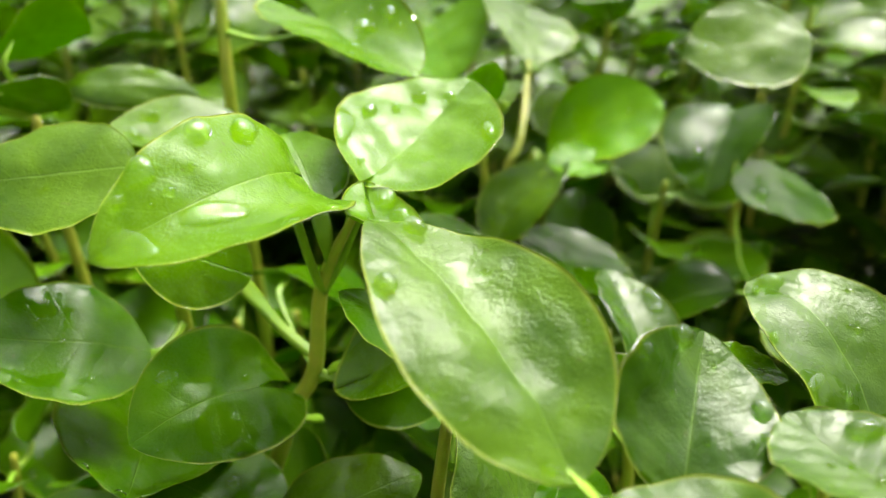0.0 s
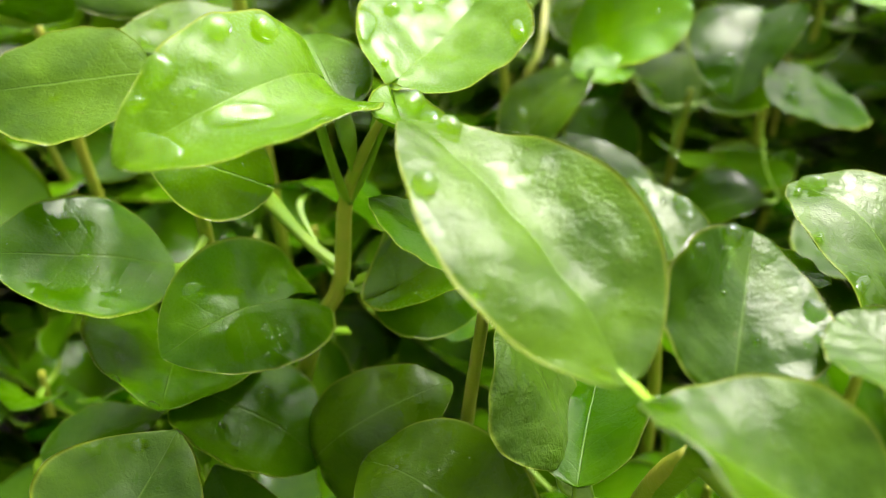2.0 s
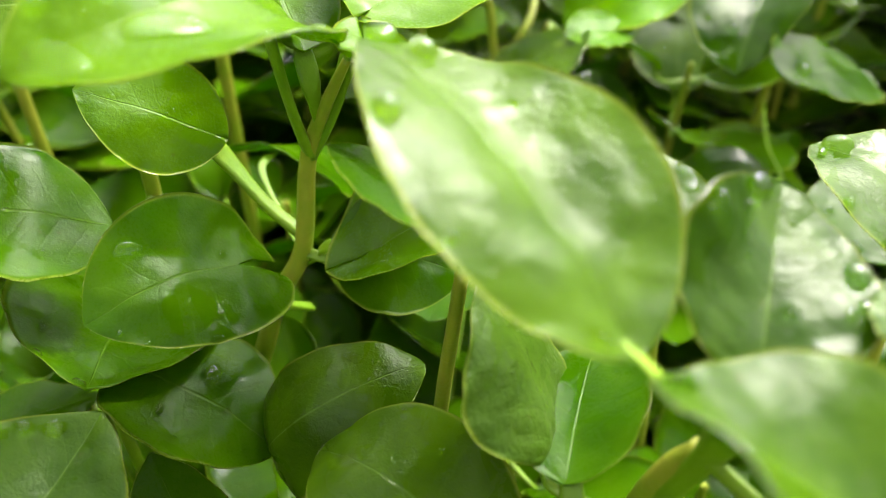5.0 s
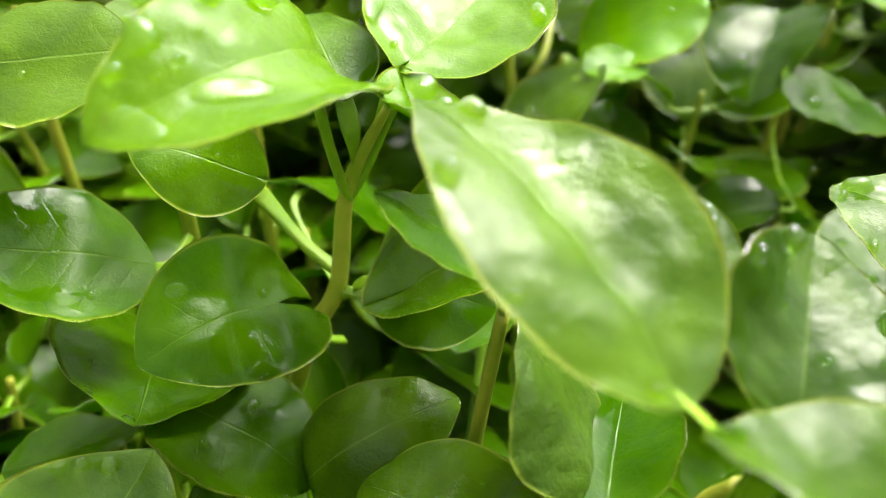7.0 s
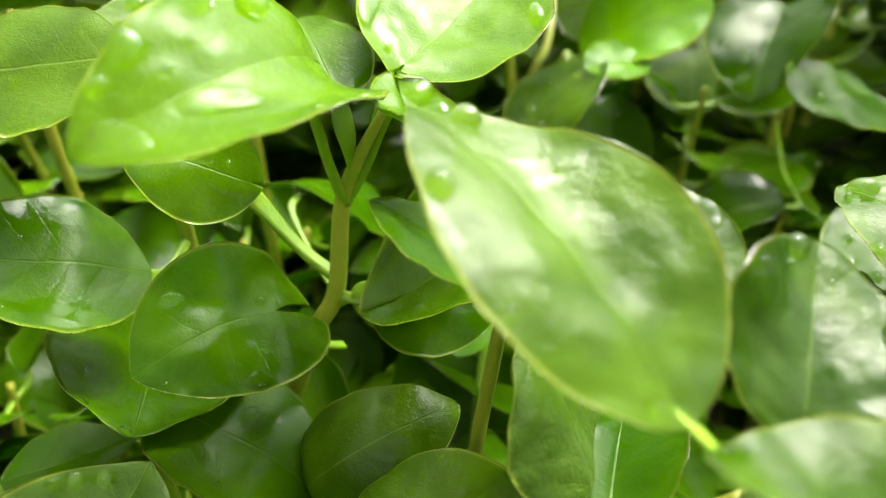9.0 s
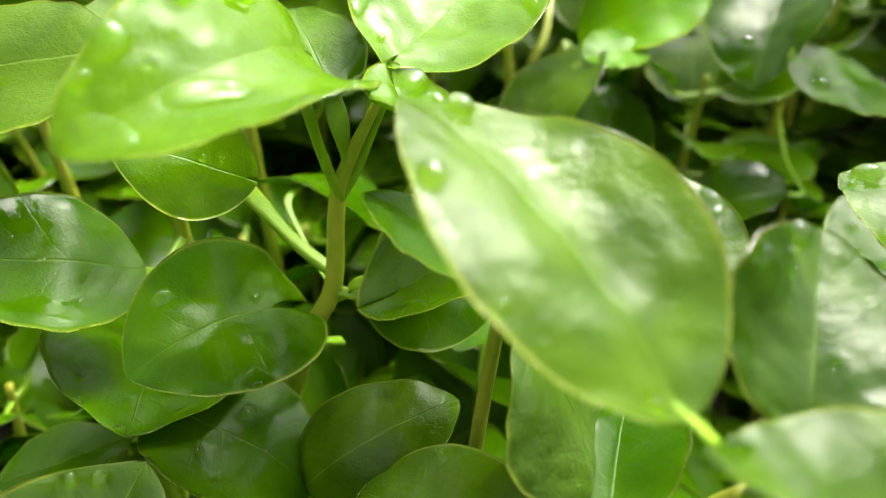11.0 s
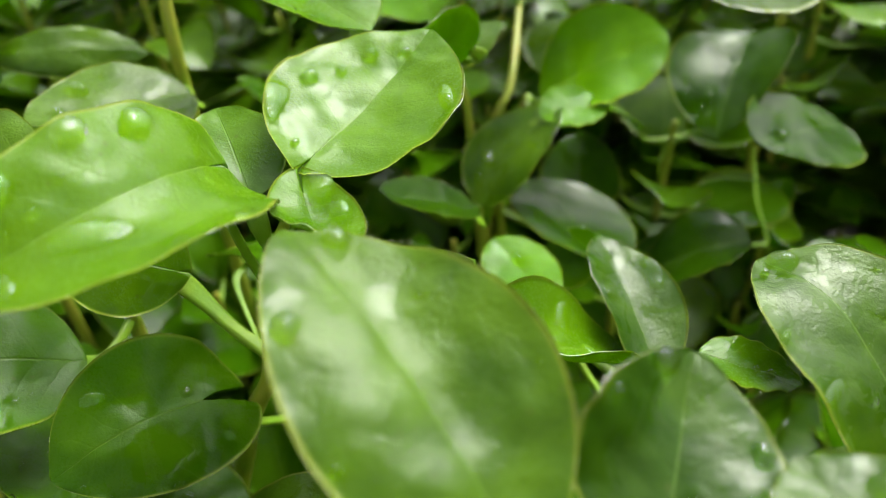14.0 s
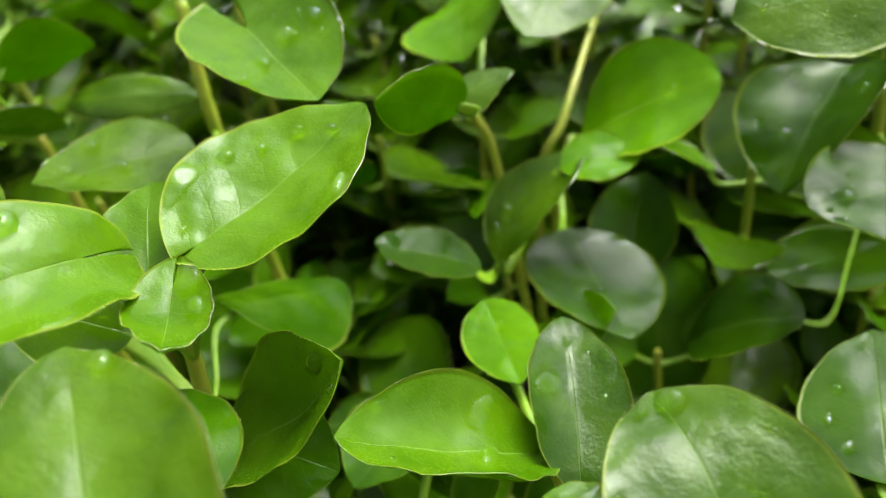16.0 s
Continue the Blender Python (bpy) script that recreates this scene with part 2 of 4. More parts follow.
class Blade:
    """The shape of one leaf blade: foot, heading, length and half width in mm, bend along it, lift of both halves, twist, lobes at the foot."""

    def __init__(self, foot, turn, size, bend=0.3, cups=(0.25, 0.25), twist=0.0, lobe=0.0, shape=(0.62, 0.80), rough=1.0, seed=0, crease=0.35):
        self.foot, self.frame3 = np.array(foot, float), axes(*turn)
        self.long, self.half = size[0] / 1000, size[1] / 1000
        self.bend, self.cups, self.twist, self.lobe, self.shape, self.rough, self.seed, self.crease = bend, cups, twist, lobe, shape, rough, seed, crease

    def profile(self, u):
        p, q = self.shape
        m = p / (p + q)
        return (u**p * (1 - u) ** q) / (m**p * (1 - m) ** q)

    def at(self, u, w):
        """Points of the smooth blade: u from foot to tip, w from -1 (right margin) to 1 (left margin)."""
        along, left, up = self.frame3
        h = self.half * (self.profile(u) * w + 0.8 * max(0.0, self.lobe - 0.28) * w * (1 - u) ** 4)
        al = u - self.lobe * np.abs(w) ** 1.5 * (1 - u) ** 2
        k = self.bend if abs(self.bend) > 1e-4 else 1e-4
        ang = k * (0.5 - al)
        x = self.long * (math.sin(k / 2) - np.sin(ang)) / k
        z = self.long * (np.cos(ang) - math.cos(k / 2)) / k
        c = np.where(w > 0, self.cups[0], self.cups[1])
        r = np.abs(h) / self.half
        zz = self.half * c * (self.crease * r + (1 - self.crease) * r * r)
        hh = h * (1 - 0.18 * np.minimum(c * c, 2.0) * r)
        ta = self.twist * (al - 0.5)
        hy, hz = hh * np.cos(ta) - zz * np.sin(ta), hh * np.sin(ta) + zz * np.cos(ta)
        x, z = x - hz * np.sin(ang), z + hz * np.cos(ang)
        return self.foot + x[..., None] * along + hy[..., None] * left + z[..., None] * up

    def normal(self, u, w):
        e = 0.01
        a = self.at(np.clip(u + e, 0, 0.999), w) - self.at(np.clip(u - e, 0.001, 1), w)
        b = self.at(u, np.clip(w + 0.02, -1, 1)) - self.at(u, np.clip(w - 0.02, -1, 1))
        n = np.cross(a, b)
        return n / (np.linalg.norm(n, axis=-1, keepdims=True) + 1e-12)

    def skin(self, U, W):
        """The blade's upper side, with its puckers, vein furrows and wavy rim, and the normals of the smooth blade."""
        P, N = self.at(U, W), self.normal(U, W)
        size = self.half * self.profile(U)
        lift = np.zeros(U.shape)
        for i in np.ndindex(U.shape):
            p = P[i]
            a = noise.noise(Vector((p[0] * 150 + self.seed * 5.3, p[1] * 150, p[2] * 150)))
            b = noise.noise(Vector((p[0] * 420, p[1] * 420 + self.seed * 3.7, p[2] * 420)))
            lift[i] = 0.00030 * self.rough * (2.1 * a + 0.6 * b)
        aw = np.abs(W)
        lift -= 0.00009 * self.rough * np.exp(-((aw * size / 0.0007) ** 2))
        ph = (U - 0.23 * aw**0.8) * 6.5
        lift += 0.00003 * self.rough * np.cos(2 * math.pi * ph) * np.clip(aw * 3, 0, 1) * np.clip((1 - aw) * 4, 0, 1)
        lift += 0.00018 * self.rough * np.sin(U * 31 + self.seed * 2.1 + 3 * np.sign(W)) * aw**6
        return P + N * lift[..., None], N

    def mesh(self, nu=30, nv=20, thick=0.00032):
        """Vertices, faces and leaf coordinates of the blade with its thickness, vein furrows and uneven puckers."""
        us = 0.5 - 0.5 * np.cos(np.linspace(0.035, math.pi - 0.02, nu))
        ws = np.sin(np.linspace(-1, 1, nv + 1) * math.pi / 2) * 0.35 + np.linspace(-1, 1, nv + 1) * 0.65
        U, W = np.meshgrid(us, ws, indexing="ij")
        aw = np.abs(W)
        top, N = self.skin(U, W)
        edge = np.clip((1 - aw) * 6, 0.25, 1)[..., None]
        low = top - N * thick * edge
        n = nu * (nv + 1)
        verts = np.concatenate([top.reshape(-1, 3), low.reshape(-1, 3)])
        uv = np.stack([U.ravel(), (W.ravel() + 1) / 2], 1)
        faces, row = [], nv + 1
        for i in range(nu - 1):
            for j in range(nv):
                a = i * row + j
                q = (a, a + row, a + row + 1, a + 1)
                faces.append(q)
                faces.append(tuple(n + k for k in reversed(q)))
            for j in (0, nv):
                a = i * row + j
                q = (a, n + a, n + a + row, a + row)
                faces.append(q if j == nv else tuple(reversed(q)))
        for i in (0, nu - 1):
            for j in range(nv):
                a = i * row + j
                q = (a, a + 1, n + a + 1, n + a)
                faces.append(tuple(reversed(q)) if i else q)
        return verts, faces, np.concatenate([uv, uv])


def tube(points, radii, sides=9, steps=8):
    """A round tapering tube along a smooth curve through the points."""
    pts, rad = [Vector(p) for p in points], list(radii)
    line, rr = [], []
    for i in range(len(pts) - 1):
        p0, p1, p2, p3 = pts[max(i - 1, 0)], pts[i], pts[i + 1], pts[min(i + 2, len(pts) - 1)]
        for s in range(steps):
            t = s / steps
            line.append(0.5 * (2 * p1 + (p2 - p0) * t + (2 * p0 - 5 * p1 + 4 * p2 - p3) * t * t + (3 * p1 - p0 - 3 * p2 + p3) * t**3))
            rr.append(rad[i] + (rad[i + 1] - rad[i]) * t)
    line.append(pts[-1])
    rr.append(rad[-1])
    verts, faces, ref = [], [], Vector((0.3, 1, 0.2)).normalized()
    for i, p in enumerate(line):
        d = (line[min(i + 1, len(line) - 1)] - line[max(i - 1, 0)]).normalized()
        a = (ref - d * ref.dot(d)).normalized()
        b = d.cross(a)
        ref = a
        for s in range(sides):
            t = 2 * math.pi * s / sides
            wob = 1 + 0.06 * noise.noise(p * 300 + Vector((s, 0, 0)))
            verts.append(p + (a * math.cos(t) + b * math.sin(t)) * rr[i] * wob)
    for i in range(len(line) - 1):
        for s in range(sides):
            a, b = i * sides + s, i * sides + (s + 1) % sides
            faces.append((a, b, b + sides, a + sides))
    faces.append(tuple(reversed(range(sides))))
    faces.append(tuple(range(len(verts) - sides, len(verts))))
    return verts, faces


def winged(points, width, side, sides=12, steps=7):
    """A flattened petiole with a shallow channel along its upper side; it widens into the blade at its first point."""
    pts = [Vector(p) for p in points]
    line = []
    for i in range(len(pts) - 1):
        p0, p1, p2, p3 = pts[max(i - 1, 0)], pts[i], pts[i + 1], pts[min(i + 2, len(pts) - 1)]
        for k in range(steps):
            t = k / steps
            line.append(0.5 * (2 * p1 + (p2 - p0) * t + (2 * p0 - 5 * p1 + 4 * p2 - p3) * t * t + (3 * p1 - p0 - 3 * p2 + p3) * t**3))
    line.append(pts[-1])
    verts, faces, ref = [], [], Vector(side)
    for i, p in enumerate(line):
        d = (line[min(i + 1, len(line) - 1)] - line[max(i - 1, 0)]).normalized()
        a = (ref - d * ref.dot(d)).normalized()
        b = a.cross(d)
        ref = a
        f = i / (len(line) - 1)
        wide = width * (0.9 + 1.25 * math.exp(-((f - 0.22) / 0.26) ** 2) + 0.5 * f)
        deep = width * (0.55 + 0.5 * f)
        for k in range(sides):
            t = 2 * math.pi * k / sides
            x, y = math.cos(t), math.sin(t)
            y = y * deep - (0.5 * deep * math.exp(-((x / 0.45) ** 2)) if y > 0 else 0.0)
            verts.append(p + a * (x * wide) + b * y)
    for i in range(len(line) - 1):
        for k in range(sides):
            a, b = i * sides + k, i * sides + (k + 1) % sides
            faces.append((a, b, b + sides, a + sides))
    faces.append(tuple(reversed(range(sides))))
    faces.append(tuple(range(len(verts) - sides, len(verts))))
    return verts, faces


def plant(label, stem, radii, group="leafy plants of the bed", sides=9):
    """An upright plant: an empty at its foot, its stem as the first part."""
    root = new("leafy_plant")
    root.location = stem[0]
    tagged(root, label, "plant", group)
    v, f = tube(stem, radii, sides)
    base = np.array(stem[0])
    part("stem", [np.array(p) - base for p in v], f, STEM, root, "olive-green fleshy stem")
    root_stems[root.name] = [np.array(p, float) for p in stem]
    return root


root_stems, BLADES, count = {}, {}, [0]


def petiole_line(b, st, join, via=None):
    """The line of a petiole: out of the blade's underside, down and on to the stem."""
    along, left, up = b.frame3
    if join is None:
        best = None
        for a, c in zip(st[:-1], st[1:]):
            for t in np.linspace(0, 1, 7):
                q = a + (c - a) * t
                d = np.linalg.norm(q - b.foot) + 0.8 * max(0.0, q[2] - b.foot[2] + 0.004)
                if best is None or d < best[0]:
                    best = (d, q)
        join = best[1]
    join = np.array(join, float)
    ang = b.bend * 0.5
    out = along * math.cos(ang) + up * math.sin(ang)
    down = -up if up[2] > 0 else up
    start = b.at(np.array([0.10]), np.array([0.0]))[0] + down * 0.0009
    gap = np.linalg.norm(join - b.foot)
    way = (join - b.foot) / (gap + 1e-9)
    lead = way - out
    lead = lead / (np.linalg.norm(lead) + 1e-9) if np.linalg.norm(lead) > 0.3 else way
    p1 = b.foot + lead * min(0.18 * gap, 0.003) + down * min(0.12 * gap + 0.0012, 0.0035)
    p2 = 0.5 * p1 + 0.5 * join + np.array([0, 0, -0.06 * gap])
    return [start, *(via or (p1, p2)), join]


def fringe(ob, b, base, n):
    """Short pale hairs that stand along the margin of a blade."""
    r = random.Random(n + int(b.long * 1e5))
    verts, faces = [], []
    for k in range(n):
        u, w = np.array([r.uniform(0.03, 0.985)]), np.array([r.choice((-1.0, 1.0))])
        p, q = b.at(u, w)[0], b.at(u, w * 0.93)[0]
        out = (p - q) / (np.linalg.norm(p - q) + 1e-9)
        along, left, up = b.frame3
        d = out + along * r.uniform(-0.2, 0.9) + up * r.uniform(-0.5, 0.5)
        d = d / np.linalg.norm(d) * r.uniform(0.00008, 0.00026)
        s = np.cross(d, up)
        s = s / (np.linalg.norm(s) + 1e-9) * 0.000013
        t = np.cross(d, s)
        t = t / (np.linalg.norm(t) + 1e-9) * 0.000013
        i = len(verts)
        verts += [p - out * 0.0001 + s - base, p - out * 0.0001 - 0.5 * s + 0.87 * t - base, p - out * 0.0001 - 0.5 * s - 0.87 * t - base, p + d - base]
        faces += [(i, i + 1, i + 3), (i + 1, i + 2, i + 3), (i + 2, i, i + 3)]
    tagged(part("margin_fringe", verts, faces, HAIR, ob, "fine pale hairs along the leaf margin", smooth=False), kind="stuff")


def leaf(root, key, foot, turn, size, bend, cups, twist, lobe=0.0, shape=(0.62, 0.80), mat=None, label="", join=None, width=0.00062, fineness=(30, 20), plain=False, hairs=0, via=None, crease=0.35):
    """One leaf of a plant, with the petiole that carries it from the stem."""
    count[0] += 1
    b = Blade(foot, turn, size, bend, cups, twist, lobe, shape, seed=count[0], crease=crease)
    BLADES[key] = b
    base = np.array(root.location)
    v, f, uv = b.mesh(*fineness)
    wet = np.zeros(len(uv))
    for du, dw, ru, rw, lean in [d[1:6] for d in RAIN if d[0] == key]:
        a = (uv[:, 0] - du) / (ru + 0.002)
        c = ((uv[:, 1] * 2 - 1 - dw) / (rw + 0.006) - lean * a) / math.sqrt(1 - lean * lean)
        wet = np.maximum(wet, np.clip(5.0 - 4.5 * np.hypot(a, c), 0, 1))
    for du, dw, radius in [d[1:4] for d in BEADS if d[0] == key]:
        a = (uv[:, 0] - du) * b.long * 1000 / (0.9 * radius)
        c = (uv[:, 1] * 2 - 1 - dw) * b.half * b.profile(du) * 1000 / (0.9 * radius)
        wet = np.maximum(wet, np.clip(5.0 - 4.5 * np.hypot(a, c), 0, 1))
    ob = part("leaf", v - base, f, mat or MATURE, root, label, uv, wet=wet)
    if hairs:
        fringe(ob, b, base, 2 * hairs)
    line = petiole_line(b, root_stems[root.name], join, via)
    if not plain:
        tv, tf = winged(line, width, b.frame3[1])
        part("petiole", [np.array(p) - base for p in tv], tf, PETIOLE, ob, "winged green petiole with a shallow channel")
    else:
        tv, tf = tube(line, [width * 0.6, width, width * 1.05, width * 1.3], 5, 3)
        part("petiole", [np.array(p) - base for p in tv], tf, PETIOLE, ob)
    return ob


def drop(key, u, w, ru, rw, lean, tall, seed):
    """A water drop that lies on a leaf: ru, rw its half sizes in leaf coordinates, tall its height in mm."""
    b = BLADES[key]
    n, rings = 20, 7
    us, ws, hs = [u], [w], [1.0]
    for r in range(1, rings + 1):
        s = r / rings
        for k in range(n):
            t = 2 * math.pi * k / n
            wob = 1 + 0.07 * math.sin(2 * t + seed) + 0.05 * math.sin(3 * t + 2.3 * seed)
            cu, cw = math.cos(t) * wob * s, math.sin(t) * wob * s
            us.append(u + ru * cu)
            ws.append(w + rw * (cw * math.sqrt(1 - lean * lean) + lean * cu))
            hs.append(max(0.0, 1 - s**2.6) ** 0.5)
    U, W, H = np.clip(us, 0.01, 0.992), np.clip(ws, -0.995, 0.995), np.array(hs)
    P, N = b.skin(U, W)
    N0 = N[0]
    top = P + N0 * (H[:, None] * tall / 1000) + N * 0.00004
    low = P - N * 0.00018
    m = len(U)
    verts = np.concatenate([top, low])
    faces = [(0, 1 + k, 1 + (k + 1) % n) for k in range(n)] + [(m, m + 1 + (k + 1) % n, m + 1 + k) for k in range(n)]
    for r in range(rings - 1):
        for k in range(n):
            a, c = 1 + r * n + k, 1 + r * n + (k + 1) % n
            faces.append((a, a + n, c + n, c))
            faces.append((m + a, m + c, m + c + n, m + a + n))
    for k in range(n):
        a, c = 1 + (rings - 1) * n + k, 1 + (rings - 1) * n + (k + 1) % n
        faces.append((a, m + a, m + c, c))
    centre = P[0]
    ob = part("water_drop", verts - centre, faces, WATER, None)
    ob.location = centre
    ob.visible_shadow = False
    big = tall > 0.0 and max(ru * b.long, rw * b.half) > 0.0022
    return tagged(ob, "flat clear puddle of rainwater on a green leaf" if big else "round clear rain drop resting on a green leaf", "water drop", "rain drops on the leaves")


def round_drop(key, u, w, radius, flat, seed):
    """A bead of water that sits on a leaf, a little sunk where it touches it."""
    b, n, rings = BLADES[key], 20, 12
    P, N = b.skin(np.array([u]), np.array([w]))
    up = Vector(N[0]) if N[0][2] > 0 else -Vector(N[0])
    along = Vector(b.frame3[0])
    along = (along - up * along.dot(up)).normalized()
    left, r = up.cross(along), radius / 1000
    verts, faces = [Vector(), ], []
    verts[0] = up * (r * flat * 1.45)
    for i in range(1, rings):
        th = math.pi * i / rings
        for k in range(n):
            t = 2 * math.pi * k / n
            wob = 1 + 0.06 * math.sin(2 * t + seed) + 0.03 * math.sin(3 * t + 1.7 * seed)
            ring = math.sin(th) ** 0.9 * r * wob
            verts.append(along * (math.cos(t) * ring * 1.06) + left * (math.sin(t) * ring * 0.96) + up * (r * flat * (0.45 + math.cos(th))))
    verts.append(up * (-0.55 * r * flat))
    for k in range(n):
        faces.append((0, 1 + k, 1 + (k + 1) % n))
        faces.append((len(verts) - 1, 1 + (rings - 2) * n + (k + 1) % n, 1 + (rings - 2) * n + k))
        for i in range(rings - 2):
            a, c = 1 + i * n + k, 1 + i * n + (k + 1) % n
            faces.append((a, a + n, c + n, c))
    ob = part("water_drop", verts, faces, WATER, None)
    ob.location, ob.visible_shadow = P[0], False
    return tagged(ob, "plump round bead of rainwater on a green leaf", "water drop", "rain drops on the leaves")


# ---- ground ----
def ground():
    n, verts, faces = 60, [], []
    xs = np.sign(np.linspace(-1, 1, n)) * np.abs(np.linspace(-1, 1, n)) ** 5 * 60
    for y in xs:
        for x in xs:
            near = math.exp(-(x * x + y * y) / 0.5)
            verts.append((x, y, 0.012 * near * noise.noise(Vector((x * 30, y * 30, 0)))))
    for j in range(n - 1):
        for i in range(n - 1):
            a = j * n + i
            faces.append((a, a + 1, a + n + 1, a + n))
    ob = part("ground", verts, faces, SOIL, None)
    return tagged(ob, "dark damp soil under the plants", "soil", kind="structure")


ground()


def blocking_wall(name, x, y, long, high):
    """An added plain wall beside the bed, out of view, to darken reflections."""
    bm = bmesh.new()
    bmesh.ops.create_cube(bm, size=1.0, matrix=Matrix.Translation((x, y, high / 2)) @ Matrix.Diagonal((0.12, long, high, 1)))
    bmesh.ops.bevel(bm, geom=list(bm.edges), offset=0.008, segments=2, affect="EDGES")
    me = bpy.data.meshes.new(name)
    bm.to_mesh(me)
    bm.free()
    me.materials.append(PLASTER)
    tagged(new(name, me), "added plain dull wall, out of view, that blocks light from the left", "wall", kind="structure")


# unseen light blocker: keeps the low sky on the left out of the leaves
blocking_wall("wall_west", -0.62, 0.20, 1.7, 0.60)


# ---- where rain lies on the leaves: leaf, place along and across it, half sizes, slant, height in mm ----
RAIN = []


BEADS = []


def rain(*entry):
    RAIN.append(entry)


def bead(key, u, w, radius, flat=0.8):
    """A round drop that stands on a leaf and may hang over its margin: radius in mm, its height as a share of its width."""
    BEADS.append((key, u, w, radius, flat))


bead("folded", 0.297, -0.70, 1.85, 0.52)
bead("folded", 0.493, -0.77, 1.65, 0.50)
rain("folded", 0.729, -0.767, 0.060, 0.260, -0.32, 0.90)
rain("folded", 0.835, -0.717, 0.035, 0.190, -0.67, 0.80)
rain("folded", 0.672, -0.267, 0.021, 0.064, -0.16, 0.60)
rain("folded", 0.600, 0.240, 0.105, 0.210, -0.29, 0.28)
rain("folded", 0.540, 0.300, 0.030, 0.090, -0.10, 0.45)
rain("folded", 0.890, 0.240, 0.085, 0.560, -0.16, 0.28)
rain("folded", 0.370, 0.900, 0.060, 0.090, 0.60, 0.45)
rain("folded", 0.551, 0.969, 0.021, 0.039, 0.00, 0.39)
rain("folded", 0.746, -0.259, 0.011, 0.042, -0.11, 0.32)
rain("folded", 0.562, -0.410, 0.012, 0.034, -0.18, 0.33)
rain("raised", 0.204, 0.862, 0.105, 0.151, -0.16, 0.40)
rain("raised", 0.410, 0.668, 0.048, 0.078, -0.03, 1.04)
rain("raised", 0.540, 0.496, 0.033, 0.062, 0.37, 0.81)
rain("raised", 0.703, 0.453, 0.042, 0.107, 0.20, 1.16)
rain("raised", 0.801, 0.086, 0.032, 0.122, -0.25, 1.04)
rain("raised", 0.551, -0.819, 0.070, 0.114, 0.45, 1.19)
rain("bud", 0.107, 0.647, 0.107, 0.423, 0.04, 1.40)
rain("bud", 0.356, 0.604, 0.125, 0.252, 0.31, 1.10)
bead("broad", 0.880, -0.62, 1.35, 0.70)
bead("broad", 0.672, 0.78, 1.30, 0.70)
rain("broad", 0.345, 0.884, 0.015, 0.063, 0.00, 0.58)
rain("broad", 0.053, 0.474, 0.023, 0.148, 0.00, 0.65)
rain("broad", 0.334, -0.862, 0.010, 0.024, -0.51, 0.25)
bead("ribbed", 0.860, 0.62, 1.35, 0.65)
bead("ribbed", 0.591, 0.88, 0.80, 0.85)
bead("ribbed", 0.574, -0.80, 1.10, 0.60)
bead("ribbed", 0.395, -0.82, 0.75, 0.60)
bead("ribbed", 0.350, -0.70, 0.50, 0.60)
rain("pointed", 0.909, -0.172, 0.060, 0.387, 0.00, 1.40)
rain("pointed", 0.887, 0.539, 0.022, 0.166, -0.05, 0.77)
rain("pointed", 0.399, 0.806, 0.026, 0.243, 0.39, 0.40)
rain("pointed", 0.606, 0.905, 0.025, 0.119, -0.49, 0.88)
rain("edge", 0.573, -0.560, 0.096, 0.257, 0.03, 1.40)
rain("edge", 0.909, -0.911, 0.052, 0.111, 0.00, 0.31)
rain("cordate", 0.631, -0.617, 0.075, 0.150, -0.60, 0.55)
bead("cordate", 0.876, 0.70, 0.45)
rain("cordate", 0.519, 0.950, 0.035, 0.063, 0.18, 0.57)
rain("cordate", 0.118, -0.280, 0.028, 0.084, -0.09, 0.49)
rain("bowl", 0.259, -0.604, 0.098, 0.241, 0.31, 0.40)
rain("bowl", 0.920, -0.086, 0.041, 0.161, 0.00, 0.55)
rain("bowl", 0.302, 0.194, 0.077, 0.226, 0.64, 1.40)
rain("bowl", 0.801, -0.819, 0.032, 0.124, -0.58, 0.81)
rain("narrow", 0.616, -0.733, 0.115, 0.258, -0.50, 0.40)
rain("narrow", 0.812, -0.022, 0.031, 0.148, -0.12, 0.71)
rain("narrow", 0.519, 0.539, 0.087, 0.282, -0.27, 0.40)
rain("narrow", 0.714, -0.431, 0.025, 0.097, -0.23, 0.60)
rain("narrow", 0.454, -0.539, 0.021, 0.070, -0.01, 0.55)
rain("round", 0.714, 0.022, 0.038, 0.104, -0.09, 1.24)
rain("low_tip", 0.866, -0.936, 0.017, 0.080, 0.00, 0.61)
rain("low_tip", 0.985, -0.564, 0.021, 0.544, 0.00, 0.78)
bead("two_tone", 0.757, 0.798, 0.90, 0.55)
bead("two_tone", 0.822, 0.582, 1.10, 0.50)
rain("deep", 0.465, 0.302, 0.060, 0.141, -0.12, 1.40)
rain("deep", 0.909, -0.862, 0.050, 0.124, 0.00, 0.60)
rain("wet", 0.671, -0.862, 0.017, 0.038, -0.18, 0.38)
rain("wet", 0.754, 0.100, 0.080, 0.200, 0.70, 0.40)
rain("creased", 0.779, 0.431, 0.103, 0.221, 0.42, 0.40)
rain("creased", 0.128, -0.625, 0.081, 0.077, -0.11, 0.49)
rain("heart", 0.345, 0.280, 0.065, 0.142, 0.11, 1.40)
rain("heart", 0.465, 0.733, 0.050, 0.109, 0.28, 1.40)
rain("under", 0.161, 0.129, 0.035, 0.240, -0.24, 0.69)
rain("front", 0.898, -0.582, 0.065, 0.216, 0.00, 0.92)
rain("far_wide", 0.627, -0.280, 0.038, 0.124, -0.13, 1.40)
rain("far_wide", 0.595, -0.690, 0.028, 0.066, -0.23, 0.95)
rain("far_low", 0.714, -0.022, 0.061, 0.144, 0.42, 1.29)
rain("far_low", 0.887, 0.733, 0.025, 0.088, 0.00, 0.53)
rain("dark", 0.345, 0.410, 0.053, 0.167, 0.50, 1.31)
